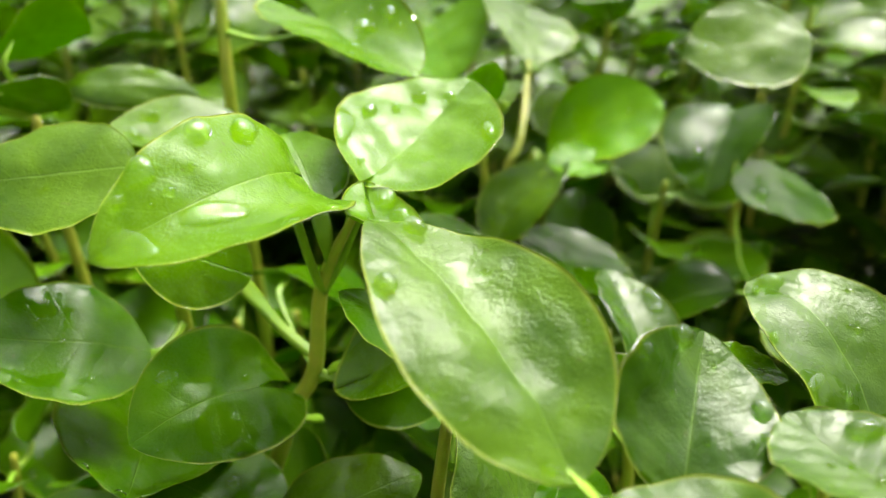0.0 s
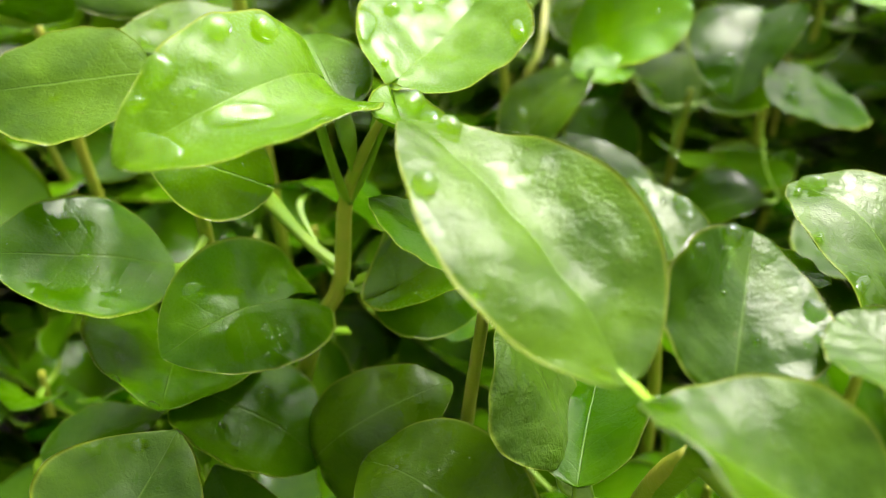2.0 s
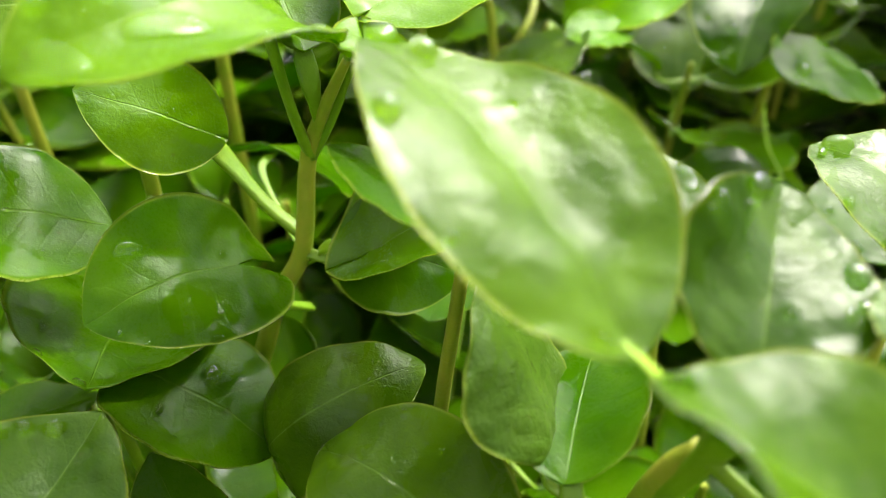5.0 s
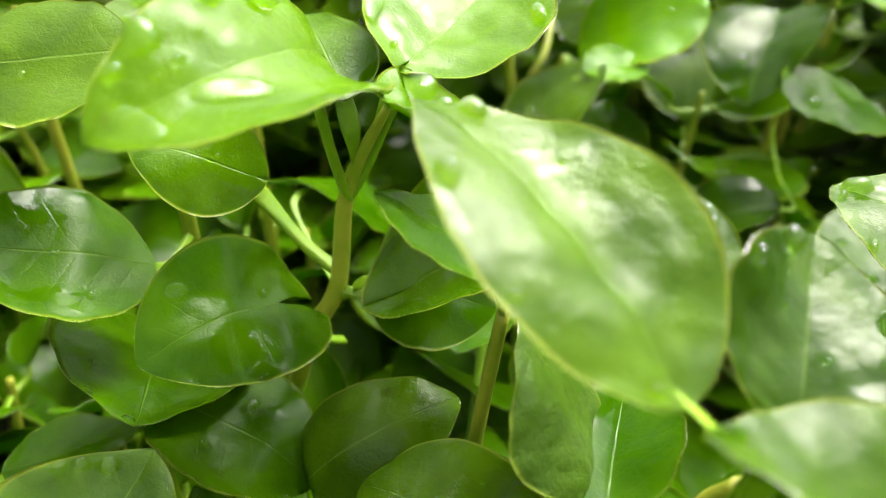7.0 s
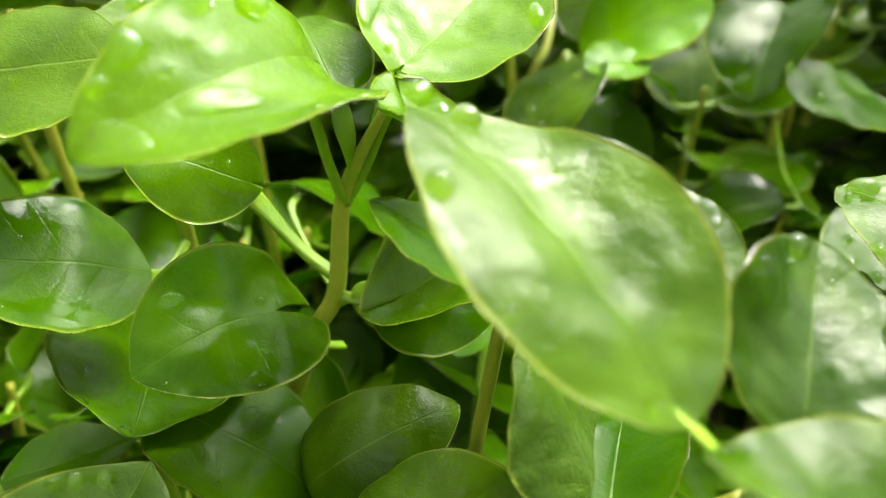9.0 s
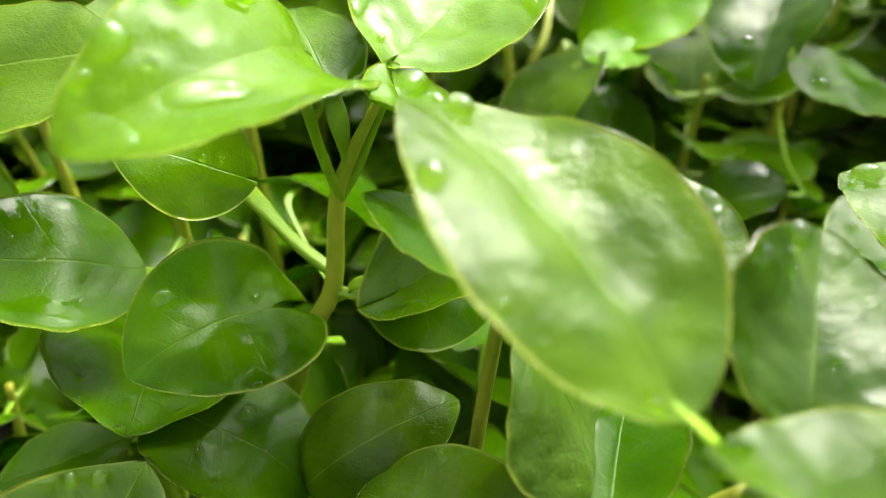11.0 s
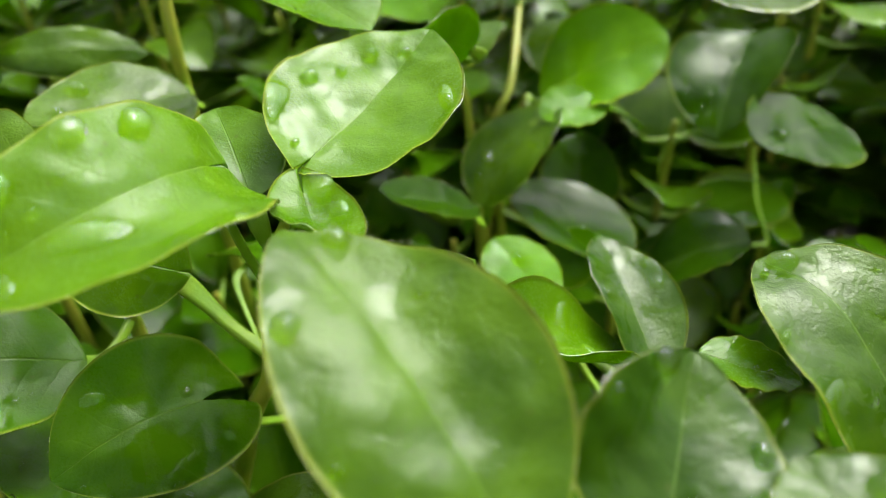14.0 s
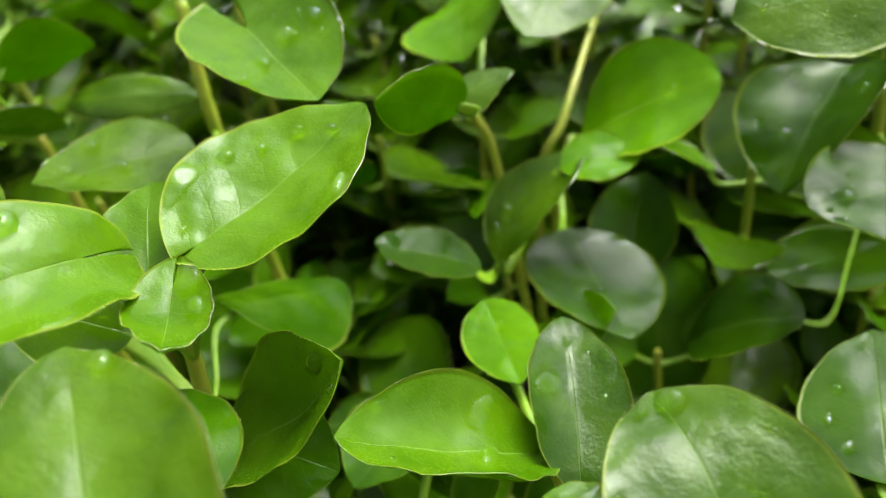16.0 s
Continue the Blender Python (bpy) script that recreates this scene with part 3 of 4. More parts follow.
rain("dark", 0.204, 0.474, 0.036, 0.140, -0.02, 1.10)
rain("back_left", 0.616, -0.560, 0.058, 0.176, -0.42, 1.39)
rain("back_left", 0.790, -0.151, 0.032, 0.206, -0.01, 0.95)
rain("back_left", 0.486, 0.172, 0.051, 0.129, -0.25, 1.40)
rain("back_flat", 0.606, -0.711, 0.081, 0.251, -0.27, 0.40)
rain("back_flat", 0.822, -0.388, 0.033, 0.111, 0.00, 0.77)
rain("heart", 0.399, 0.388, 0.040, 0.061, 0.19, 0.80)
rain("heart", 0.475, 0.733, 0.031, 0.059, 0.01, 0.77)
rain("heart", 0.497, -0.194, 0.042, 0.077, -0.38, 1.00)
rain("side", 0.378, 0.625, 0.051, 0.056, -0.27, 0.65)
rain("side", 0.204, 0.496, 0.043, 0.120, -0.45, 1.16)
rain("side", 0.573, 0.539, 0.030, 0.088, 0.10, 0.97)
rain("low_left", 0.356, 0.604, 0.024, 0.067, 0.09, 0.66)
rain("low_left", 0.638, -0.302, 0.020, 0.064, -0.02, 0.55)
rain("cordate", 0.790, 0.935, 0.019, 0.081, 0.68, 0.39)
rain("broad", 0.616, -0.517, 0.008, 0.031, -0.22, 0.30)
rain("ribbed", 0.519, 0.280, 0.017, 0.043, -0.32, 0.33)
rain("pointed", 0.508, -0.302, 0.010, 0.031, -0.01, 0.35)
rain("raised", 0.053, 0.539, 0.016, 0.100, -0.60, 0.53)
rain("far_left", 0.540, 0.194, 0.019, 0.047, -0.23, 0.51)
rain("pale", 0.606, -0.086, 0.039, 0.115, -0.29, 1.33)
rain("drooping", 0.334, 0.108, 0.060, 0.176, 0.09, 1.23)
rain("deep", 0.378, -0.431, 0.025, 0.069, -0.26, 0.67)
rain("low_tip", 0.671, -0.625, 0.033, 0.054, -0.55, 0.72)
rain("wet", 0.454, -0.582, 0.014, 0.032, 0.23, 0.37)
rain("shadow", 0.671, 0.582, 0.036, 0.078, 0.00, 0.69)
rain("low_left", 0.508, 0.022, 0.024, 0.051, 0.16, 0.59)
rain("low_left", 0.454, 0.216, 0.016, 0.044, 0.15, 0.44)
rain("hanging", 0.367, -0.022, 0.035, 0.066, 0.17, 0.53)
rain("far_wide", 0.756, 0.025, 0.013, 0.038, 0.00, 0.42)
rain("far_wide", 0.456, -0.728, 0.008, 0.031, 0.00, 0.29)
rain("far_wide", 0.326, -0.104, 0.016, 0.038, 0.00, 0.57)
rain("far_wide", 0.444, -0.011, 0.016, 0.028, 0.00, 0.43)
rain("far_wide", 0.354, 0.607, 0.010, 0.032, 0.00, 0.37)
rain("far_wide", 0.320, 0.633, 0.018, 0.029, 0.00, 0.43)
rain("far_wide", 0.151, 0.005, 0.013, 0.039, 0.00, 0.43)
rain("far_wide", 0.755, -0.294, 0.008, 0.035, 0.00, 0.29)
rain("far_wide", 0.749, -0.423, 0.010, 0.041, 0.00, 0.37)
rain("far_wide", 0.530, -0.422, 0.009, 0.034, 0.00, 0.33)
rain("far_wide", 0.784, -0.211, 0.009, 0.025, 0.00, 0.26)
rain("far_low", 0.567, -0.416, 0.020, 0.047, 0.00, 0.63)
rain("far_low", 0.498, -0.445, 0.016, 0.029, 0.00, 0.40)
rain("far_low", 0.627, -0.198, 0.018, 0.033, 0.00, 0.42)
rain("far_low", 0.748, -0.191, 0.013, 0.039, 0.00, 0.40)
rain("far_low", 0.894, 0.358, 0.021, 0.085, 0.00, 0.49)
rain("far_low", 0.786, -0.158, 0.016, 0.053, 0.00, 0.49)
rain("far_low", 0.388, -0.157, 0.014, 0.041, 0.00, 0.45)
rain("far_low", 0.851, 0.678, 0.014, 0.080, 0.00, 0.45)
rain("far_top", 0.767, -0.548, 0.009, 0.025, 0.00, 0.24)
rain("far_top", 0.772, -0.576, 0.018, 0.051, 0.00, 0.49)
rain("far_top", 0.565, -0.630, 0.015, 0.028, 0.00, 0.37)
rain("far_top", 0.193, -0.796, 0.011, 0.033, 0.00, 0.35)
rain("far_top", 0.817, -0.031, 0.018, 0.075, 0.00, 0.57)
rain("far_top", 0.403, 0.470, 0.017, 0.042, 0.00, 0.54)
rain("far_top", 0.526, 0.305, 0.018, 0.029, 0.00, 0.40)
rain("rear", 0.262, -0.458, 0.008, 0.021, 0.00, 0.20)
rain("rear", 0.601, 0.618, 0.011, 0.030, 0.00, 0.29)
rain("rear", 0.660, 0.456, 0.018, 0.040, 0.00, 0.37)
rain("rear", 0.406, 0.518, 0.016, 0.055, 0.00, 0.42)
rain("rear", 0.694, 0.056, 0.015, 0.049, 0.00, 0.40)
rain("rear", 0.182, 0.048, 0.010, 0.036, 0.00, 0.27)
rain("rear", 0.568, -0.015, 0.010, 0.027, 0.00, 0.27)
rain("rear", 0.572, -0.013, 0.017, 0.038, 0.00, 0.39)
rain("pale", 0.654, -0.494, 0.016, 0.038, 0.00, 0.50)
rain("pale", 0.370, -0.090, 0.015, 0.031, 0.00, 0.46)
rain("pale", 0.335, 0.578, 0.006, 0.019, 0.00, 0.20)
rain("pale", 0.199, -0.492, 0.011, 0.027, 0.00, 0.33)
rain("pale", 0.490, -0.361, 0.013, 0.036, 0.00, 0.44)
rain("pale", 0.700, -0.398, 0.008, 0.024, 0.00, 0.27)
rain("back_left", 0.852, -0.216, 0.008, 0.033, 0.00, 0.21)
rain("back_left", 0.311, -0.132, 0.009, 0.028, 0.00, 0.27)
rain("back_left", 0.332, 0.178, 0.023, 0.039, 0.00, 0.46)
rain("back_left", 0.447, 0.451, 0.017, 0.048, 0.00, 0.50)
rain("back_left", 0.228, 0.416, 0.017, 0.040, 0.00, 0.42)
rain("back_left", 0.861, -0.201, 0.015, 0.060, 0.00, 0.37)
rain("back_left", 0.421, -0.704, 0.011, 0.027, 0.00, 0.33)
rain("back_flat", 0.556, -0.092, 0.007, 0.020, 0.00, 0.21)
rain("back_flat", 0.250, -0.203, 0.024, 0.045, 0.00, 0.47)
rain("back_flat", 0.751, -0.769, 0.010, 0.055, 0.00, 0.30)
rain("back_flat", 0.346, -0.032, 0.015, 0.051, 0.00, 0.45)
rain("back_flat", 0.203, 0.039, 0.017, 0.058, 0.00, 0.51)
rain("back_flat", 0.685, -0.496, 0.016, 0.050, 0.00, 0.48)
rain("back_flat", 0.662, 0.461, 0.012, 0.037, 0.00, 0.36)
rain("back_flat", 0.425, 0.715, 0.009, 0.023, 0.00, 0.27)
rain("dark", 0.575, 0.487, 0.013, 0.038, 0.00, 0.40)
rain("dark", 0.525, 0.736, 0.015, 0.056, 0.00, 0.46)
rain("dark", 0.505, 0.610, 0.011, 0.036, 0.00, 0.34)
rain("dark", 0.407, 0.508, 0.010, 0.032, 0.00, 0.31)
rain("dark", 0.900, 0.728, 0.009, 0.045, 0.00, 0.21)
rain("dark", 0.293, -0.203, 0.012, 0.035, 0.00, 0.37)
rain("low_left", 0.286, 0.542, 0.010, 0.033, 0.00, 0.28)
rain("low_left", 0.193, -0.703, 0.011, 0.030, 0.00, 0.28)
rain("low_left", 0.849, -0.438, 0.008, 0.042, 0.00, 0.22)
rain("low_left", 0.881, -0.214, 0.012, 0.066, 0.00, 0.33)
rain("low_left", 0.701, 0.788, 0.014, 0.031, 0.00, 0.30)
rain("deep", 0.650, -0.016, 0.021, 0.041, 0.00, 0.47)
rain("deep", 0.536, -0.691, 0.014, 0.023, 0.00, 0.29)
rain("deep", 0.825, 0.141, 0.011, 0.048, 0.00, 0.29)
rain("deep", 0.823, 0.478, 0.021, 0.081, 0.00, 0.56)
rain("gap", 0.216, 0.308, 0.017, 0.045, 0.00, 0.46)
rain("gap", 0.208, -0.460, 0.023, 0.046, 0.00, 0.46)
rain("gap", 0.204, -0.300, 0.012, 0.026, 0.00, 0.26)
rain("gap", 0.342, -0.554, 0.014, 0.036, 0.00, 0.39)
rain("gap", 0.481, -0.694, 0.019, 0.049, 0.00, 0.53)
rain("gap", 0.698, 0.389, 0.016, 0.038, 0.00, 0.37)
rain("far_gap", 0.833, 0.615, 0.008, 0.037, 0.00, 0.26)
rain("far_gap", 0.766, 0.736, 0.012, 0.043, 0.00, 0.39)
rain("far_gap", 0.563, 0.445, 0.013, 0.031, 0.00, 0.41)
rain("far_gap", 0.638, 0.132, 0.012, 0.023, 0.00, 0.28)
rain("far_gap", 0.415, -0.279, 0.009, 0.018, 0.00, 0.25)
rain("bowl", 0.767, -0.790, 0.019, 0.056, 0.00, 0.40)
rain("bowl", 0.515, -0.122, 0.010, 0.039, 0.00, 0.32)
rain("bowl", 0.321, -0.536, 0.017, 0.046, 0.00, 0.45)
rain("bowl", 0.788, 0.536, 0.017, 0.098, 0.00, 0.55)
rain("bowl", 0.493, -0.630, 0.009, 0.041, 0.00, 0.29)
rain("creased", 0.867, 0.104, 0.011, 0.064, 0.00, 0.32)
rain("creased", 0.158, -0.448, 0.012, 0.033, 0.00, 0.29)
rain("creased", 0.703, -0.197, 0.011, 0.031, 0.00, 0.30)
rain("creased", 0.897, -0.529, 0.017, 0.102, 0.00, 0.49)
rain("wedge", 0.557, 0.032, 0.031, 0.102, 0.00, 0.38)
rain("wedge", 0.697, -0.053, 0.048, 0.178, 0.00, 0.58)
rain("wedge", 0.300, 0.732, 0.022, 0.061, 0.00, 0.27)
rain("twisted", 0.181, 0.058, 0.021, 0.063, 0.00, 0.35)
rain("twisted", 0.857, -0.700, 0.015, 0.093, 0.00, 0.33)
rain("twisted", 0.820, -0.550, 0.026, 0.100, 0.00, 0.43)
rain("hanging", 0.723, -0.612, 0.026, 0.090, 0.00, 0.48)
rain("hanging", 0.748, -0.073, 0.026, 0.064, 0.00, 0.38)
rain("hanging", 0.207, -0.258, 0.027, 0.086, 0.00, 0.50)
rain("hanging", 0.330, -0.129, 0.025, 0.056, 0.00, 0.44)
rain("ribbed", 0.684, 0.334, 0.018, 0.041, 0.00, 0.34)
rain("ribbed", 0.776, -0.229, 0.015, 0.056, 0.00, 0.29)
rain("ribbed", 0.298, -0.188, 0.020, 0.042, 0.00, 0.38)
rain("pointed", 0.663, -0.763, 0.014, 0.036, 0.00, 0.41)
rain("pointed", 0.485, -0.359, 0.014, 0.033, 0.00, 0.43)
rain("pointed", 0.413, -0.024, 0.008, 0.018, 0.00, 0.24)
rain("pointed", 0.263, 0.366, 0.017, 0.053, 0.00, 0.60)
rain("edge", 0.163, -0.017, 0.034, 0.093, 0.00, 0.52)
rain("edge", 0.158, -0.016, 0.015, 0.040, 0.00, 0.22)
rain("edge", 0.423, 0.277, 0.022, 0.044, 0.00, 0.33)
rain("edge", 0.404, -0.017, 0.018, 0.033, 0.00, 0.25)
rain("heart", 0.667, -0.684, 0.023, 0.049, 0.00, 0.55)
rain("heart", 0.344, 0.645, 0.020, 0.034, 0.00, 0.43)
rain("heart", 0.197, 0.421, 0.016, 0.035, 0.00, 0.37)
rain("heart", 0.560, 0.686, 0.022, 0.035, 0.00, 0.44)
rain("heart", 0.786, -0.749, 0.010, 0.045, 0.00, 0.28)

# ---- the plants that stand nearest, leaf by leaf ----
main = plant("bright green plant with wet heart-shaped leaves on an olive stem", [(-0.0450, 0.1000, 0.0000), (-0.0400, 0.0985, 0.1000), (-0.0275, 0.0935, 0.1490), (-0.0215, 0.0945, 0.1620), (-0.0190, 0.0960, 0.1780), (-0.0125, 0.0925, 0.1925)], [0.00190, 0.00180, 0.00150, 0.00140, 0.00120, 0.00050])
leaf(main, "folded", (-0.0195, 0.0883, 0.2008), (-122.4, 3.0, -44.5), (32.5, 9.7), 1.24, (0.7, -0.15), 0.26, lobe=0.31, mat=YOUNG, join=(-0.0190, 0.0960, 0.1770), width=0.00080, fineness=(60, 42), hairs=190, crease=0.05)
leaf(main, "raised", (-0.0099, 0.0956, 0.1971), (61.6, 10.5, 20.3), (31.6, 12.8), -0.39, (0.09, 0.55), -0.35, lobe=0.10, mat=YOUNG, join=(-0.0190, 0.0960, 0.1770), width=0.00070, fineness=(60, 42), hairs=120)
leaf(main, "bud", (-0.0102, 0.0898, 0.1952), (-59.3, 8.1, -27.2), (14.7, 5.2), -1.05, (0.49, 0.17), -0.34, lobe=0.30, mat=YOUNG, width=0.00050, hairs=90)
leaf(main, "tucked", (-0.0178, 0.0940, 0.1928), (115.5, 19.0, -0.6), (17.5, 6.7), 0.38, (0.29, 0.16), -0.15, mat=YOUNG, join=(-0.0170, 0.0955, 0.1810))
leaf(main, "cordate", (-0.0276, 0.0841, 0.1676), (-135.8, 5.2, -18.9), (20.4, 10.0), 0.87, (-0.15, 0.43), -0.10, lobe=0.46, mat=SHADE_TINT, join=(-0.0215, 0.0960, 0.1500), fineness=(60, 42), hairs=110, crease=0.05)
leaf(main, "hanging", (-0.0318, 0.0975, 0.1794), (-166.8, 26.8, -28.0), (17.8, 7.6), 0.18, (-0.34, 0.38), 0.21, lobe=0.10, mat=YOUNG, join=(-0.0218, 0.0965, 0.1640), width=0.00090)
leaf(main, "oval", (-0.0163, 0.0920, 0.1659), (-5.2, -14.3, 31.3), (19.7, 9.4), 0.70, (0.45, 0.06), 0.03, mat=SHADE_TINT, join=(-0.0212, 0.0945, 0.1600), width=0.00050, crease=0.10)
leaf(main, "creased", (-0.0107, 0.0889, 0.1663), (1.3, 42.9, 22.7), (27.9, 11.4), -0.60, (0.54, 0.52), 0.46, lobe=0.25, mat=YOUNG)
leaf(main, "behind", (-0.0297, 0.1183, 0.1667), (72.1, -30.0, 15.4), (32.0, 14.3), -0.25, (-0.39, -0.27), 0.21, mat=SHADE_TINT, width=0.00030)
front = plant("bright green plant with a large oval leaf over its stem", [(0.0130, 0.0620, 0.0000), (0.0145, 0.0600, 0.0900), (0.0188, 0.0545, 0.1556), (0.0218, 0.0505, 0.1735)], [0.00180, 0.00180, 0.00150, 0.00120])
leaf(front, "broad", (0.0120, 0.0447, 0.1903), (126.1, 18.9, 20.8), (36.9, 10.2), 0.58, (-0.25, 0.60), 0.23, mat=MATURE, label="large pale-green oval leaf with yellow margin", join=(0.0215, 0.0509, 0.1725), via=((0.0142, 0.0438, 0.1885), (0.0190, 0.0465, 0.1815)), width=0.00030, fineness=(60, 42), hairs=220, crease=0.20)
leaf(front, "front", (0.0305, 0.0329, 0.1832), (157.4, 23.1, 6.3), (22.5, 10.2), 0.09, (0.29, 0.33), 1.14, mat=MATURE, join=(0.0217, 0.0506, 0.1730), fineness=(60, 42))
leaf(front, "upright", (0.0112, 0.0576, 0.1625), (128.3, 47.1, 50.1), (21.7, 9.9), 0.45, (-0.64, 0.25), 0.30, join=(0.0188, 0.0545, 0.1570), fineness=(60, 42), mat=UNDERSIDE, label="upright leaf with a dull pebbled underside")
leaf(front, "shade", (0.0111, 0.0534, 0.1641), (72.4, 0.1, -16.5), (20.9, 8.1), 0.34, (0.25, 0.26), -0.04, mat=SHADE_TINT, join=(0.0188, 0.0545, 0.1570))
leaf(front, "wet", (0.0011, 0.0544, 0.1507), (148.4, 11.7, -10.1), (24.1, 10.4), 2.05, (-0.22, 0.12), 0.13, lobe=0.48, mat=MATURE, join=(0.0188, 0.0545, 0.1570), fineness=(60, 42), crease=0.20)
leaf(front, "ribbed", (0.0229, 0.0482, 0.1849), (70.4, 23.1, -1.3), (18.9, 8.5), 0.26, (0.92, -0.06), 0.57, lobe=0.04, mat=WAXY, join=(0.0188, 0.0545, 0.1570), width=0.00090, fineness=(60, 42), hairs=150)
right = plant("glossy green plant with pointed wet leaves", [(0.0580, 0.0700, 0.0000), (0.0570, 0.0680, 0.0800), (0.0530, 0.0630, 0.1300), (0.0470, 0.0520, 0.1650)], [0.00180, 0.00160, 0.00140, 0.00100])
leaf(right, "edge", (0.0391, 0.043, 0.1911), (109.5, -9.2, -9.0), (13.4, 7.4), -0.47, (0.34, 0.12), -0.10, lobe=0.08, mat=WAXY, fineness=(60, 42))
leaf(right, "pointed", (0.056, 0.0694, 0.1718), (116.8, 24.1, 5.1), (28.5, 11.8), 1.44, (0.08, 0.27), -0.23, lobe=0.29, mat=WAXY, fineness=(60, 42), hairs=150)
leaf(right, "wedge", (0.0350, 0.0785, 0.1785), (-23.6, -5.1, -1.2), (11.5, 4.7), 0.14, (0.01, 0.20), 0.18, mat=YOUNG)
middle = plant("low bright green plant with small cupped leaves", [(0.0420, 0.1050, 0.0000), (0.0400, 0.1040, 0.0800), (0.0360, 0.1000, 0.1300), (0.0315, 0.0975, 0.1580)], [0.00160, 0.00150, 0.00120, 0.00080])
leaf(middle, "narrow", (0.0360, 0.0936, 0.1586), (101.6, 17.3, 15.9), (27.7, 7.5), 0.53, (0.41, 0.43), -0.09, mat=WAXY)
leaf(middle, "bowl", (0.0298, 0.0970, 0.1613), (-144.3, 35.6, -2.7), (30.6, 9.8), -0.21, (0.59, 0.66), -0.03, lobe=0.10, mat=YOUNG, crease=0.10)
leaf(middle, "drooping", (0.0140, 0.1323, 0.1583), (-61.5, -5.4, 4.4), (20.6, 6.8), -0.14, (0.04, 0.01), 0.15, mat=LIME)
leaf(middle, "small", (0.0239, 0.1399, 0.1437), (-11.1, 35.8, 28.8), (15.9, 6.7), -0.11, (0.05, -0.09), 0.11, mat=LIME)
side = plant("green plant with one broad leaf at the edge", [(0.0780, 0.1020, 0.0000), (0.0780, 0.1020, 0.0800), (0.0770, 0.1020, 0.1200), (0.0755, 0.1030, 0.1500)], [0.00160, 0.00150, 0.00120, 0.00080])
leaf(side, "side", (0.0755, 0.1053, 0.1519), (84.1, 1.0, -1.4), (30.8, 11.2), -0.31, (-0.18, -0.03), 0.05, mat=DEEP_SHADE)
rear = plant("green plant with a round yellow-green leaf on top", [(0.0200, 0.1850, 0.0000), (0.0190, 0.1850, 0.0800), (0.0180, 0.1860, 0.1400), (0.0246, 0.1800, 0.1660)], [0.00160, 0.00150, 0.00120, 0.00090])
leaf(rear, "round", (0.0271, 0.1750, 0.1678), (0.3, 25.7, 19.3), (31.1, 13.9), 0.37, (0.37, 0.10), 0.35, shape=(0.55, 0.60), mat=LIME, crease=0.10)
leaf(rear, "under_round", (0.0252, 0.1588, 0.1709), (17.8, -1.1, 13.7), (16.2, 6.6), 0.23, (0.25, 0.10), 0.04, mat=LIME)
leaf(rear, "rear", (0.0368, 0.1711, 0.1339), (80.9, 45.4, -0.3), (25.3, 10.2), 0.49, (0.34, 0.29), 0.02, mat=DEEP_SHADE)
leaf(rear, "pale", (0.0253, 0.1627, 0.1535), (-62.6, -8.5, -12.6), (32.5, 14.4), -0.20, (0.03, 0.12), -0.10, mat=DEEP_SHADE)
crossing = plant("slender plant stem behind the round leaf", [(0.0120, 0.1780, 0.0000), (0.0120, 0.1780, 0.0800), (0.0155, 0.1820, 0.1500), (0.0215, 0.1900, 0.1660), (0.0262, 0.2218, 0.1782)], [0.00140, 0.00130, 0.00110, 0.00100, 0.00080])
leaf(crossing, "dark", (0.0119, 0.1486, 0.1550), (40.0, 34.6, -13.4), (29.1, 11.2), 0.57, (0.33, 0.16), -0.07, mat=MATURE)
leaf(crossing, "top_point", (0.0224, 0.2066, 0.1984), (-95.8, -7.6, -31.2), (37.4, 13.4), 0.30, (0.30, -0.00), -0.13)
twist = plant("young yellow-green shoot with twisted leaves", [(0.0140, 0.1660, 0.0000), (0.0140, 0.1660, 0.0800), (0.0105, 0.1670, 0.1627), (0.0075, 0.1660, 0.1780), (0.0065, 0.1580, 0.1870)], [0.00130, 0.00120, 0.00100, 0.00090, 0.00060])
leaf(twist, "twisted", (0.0113, 0.1478, 0.1904), (-118.3, 26.3, 59.4), (21.0, 6.8), -0.05, (0.20, -0.11), 0.07, mat=LIME)
leaf(twist, "curled", (0.0032, 0.1568, 0.1857), (11.2, 20.0, 2.0), (16.1, 6.8), 0.10, (0.06, -0.33), -0.18)
leaf(twist, "top_yellow", (-0.0032, 0.2112, 0.1921), (-79.1, -9.9, 23.8), (34.4, 15.8), 0.44, (0.29, 0.13), -0.39, mat=LIME)
leaf(twist, "dim", (0.0115, 0.1413, 0.1592), (-170.2, 22.6, 0.7), (21.2, 8.5), -0.07, (0.18, 0.06), -0.08, mat=DEEP_SHADE)
far = plant("dark glossy plant with broad wet leaves", [(0.0950, 0.2100, 0.0000), (0.0940, 0.2080, 0.0800), (0.0900, 0.2000, 0.1500), (0.0880, 0.1950, 0.1780)], [0.00180, 0.00160, 0.00140, 0.00100])
leaf(far, "far_wide", (0.0817, 0.1954, 0.1731), (-118.0, -25.6, 16.9), (35.1, 14.7), 0.52, (0.44, 0.56), 0.08, mat=DEEP_SHADE)
leaf(far, "far_low", (0.0945, 0.1679, 0.1610), (-147.8, 9.6, -15.7), (30.5, 13.4), -0.01, (0.06, 0.08), 0.00, mat=DEEP_SHADE)
leaf(far, "far_top", (0.0857, 0.1723, 0.1988), (-173.8, -8.8, -36.7), (30.4, 13.3), 0.20, (0.05, -0.01), 0.01, mat=MATURE)
leaf(far, "gap", (0.0704, 0.1470, 0.1450), (164.5, -33.9, -16.6), (26.4, 11.5), 0.75, (0.44, 0.10), -0.14, mat=DEEP_SHADE, width=0.00030)
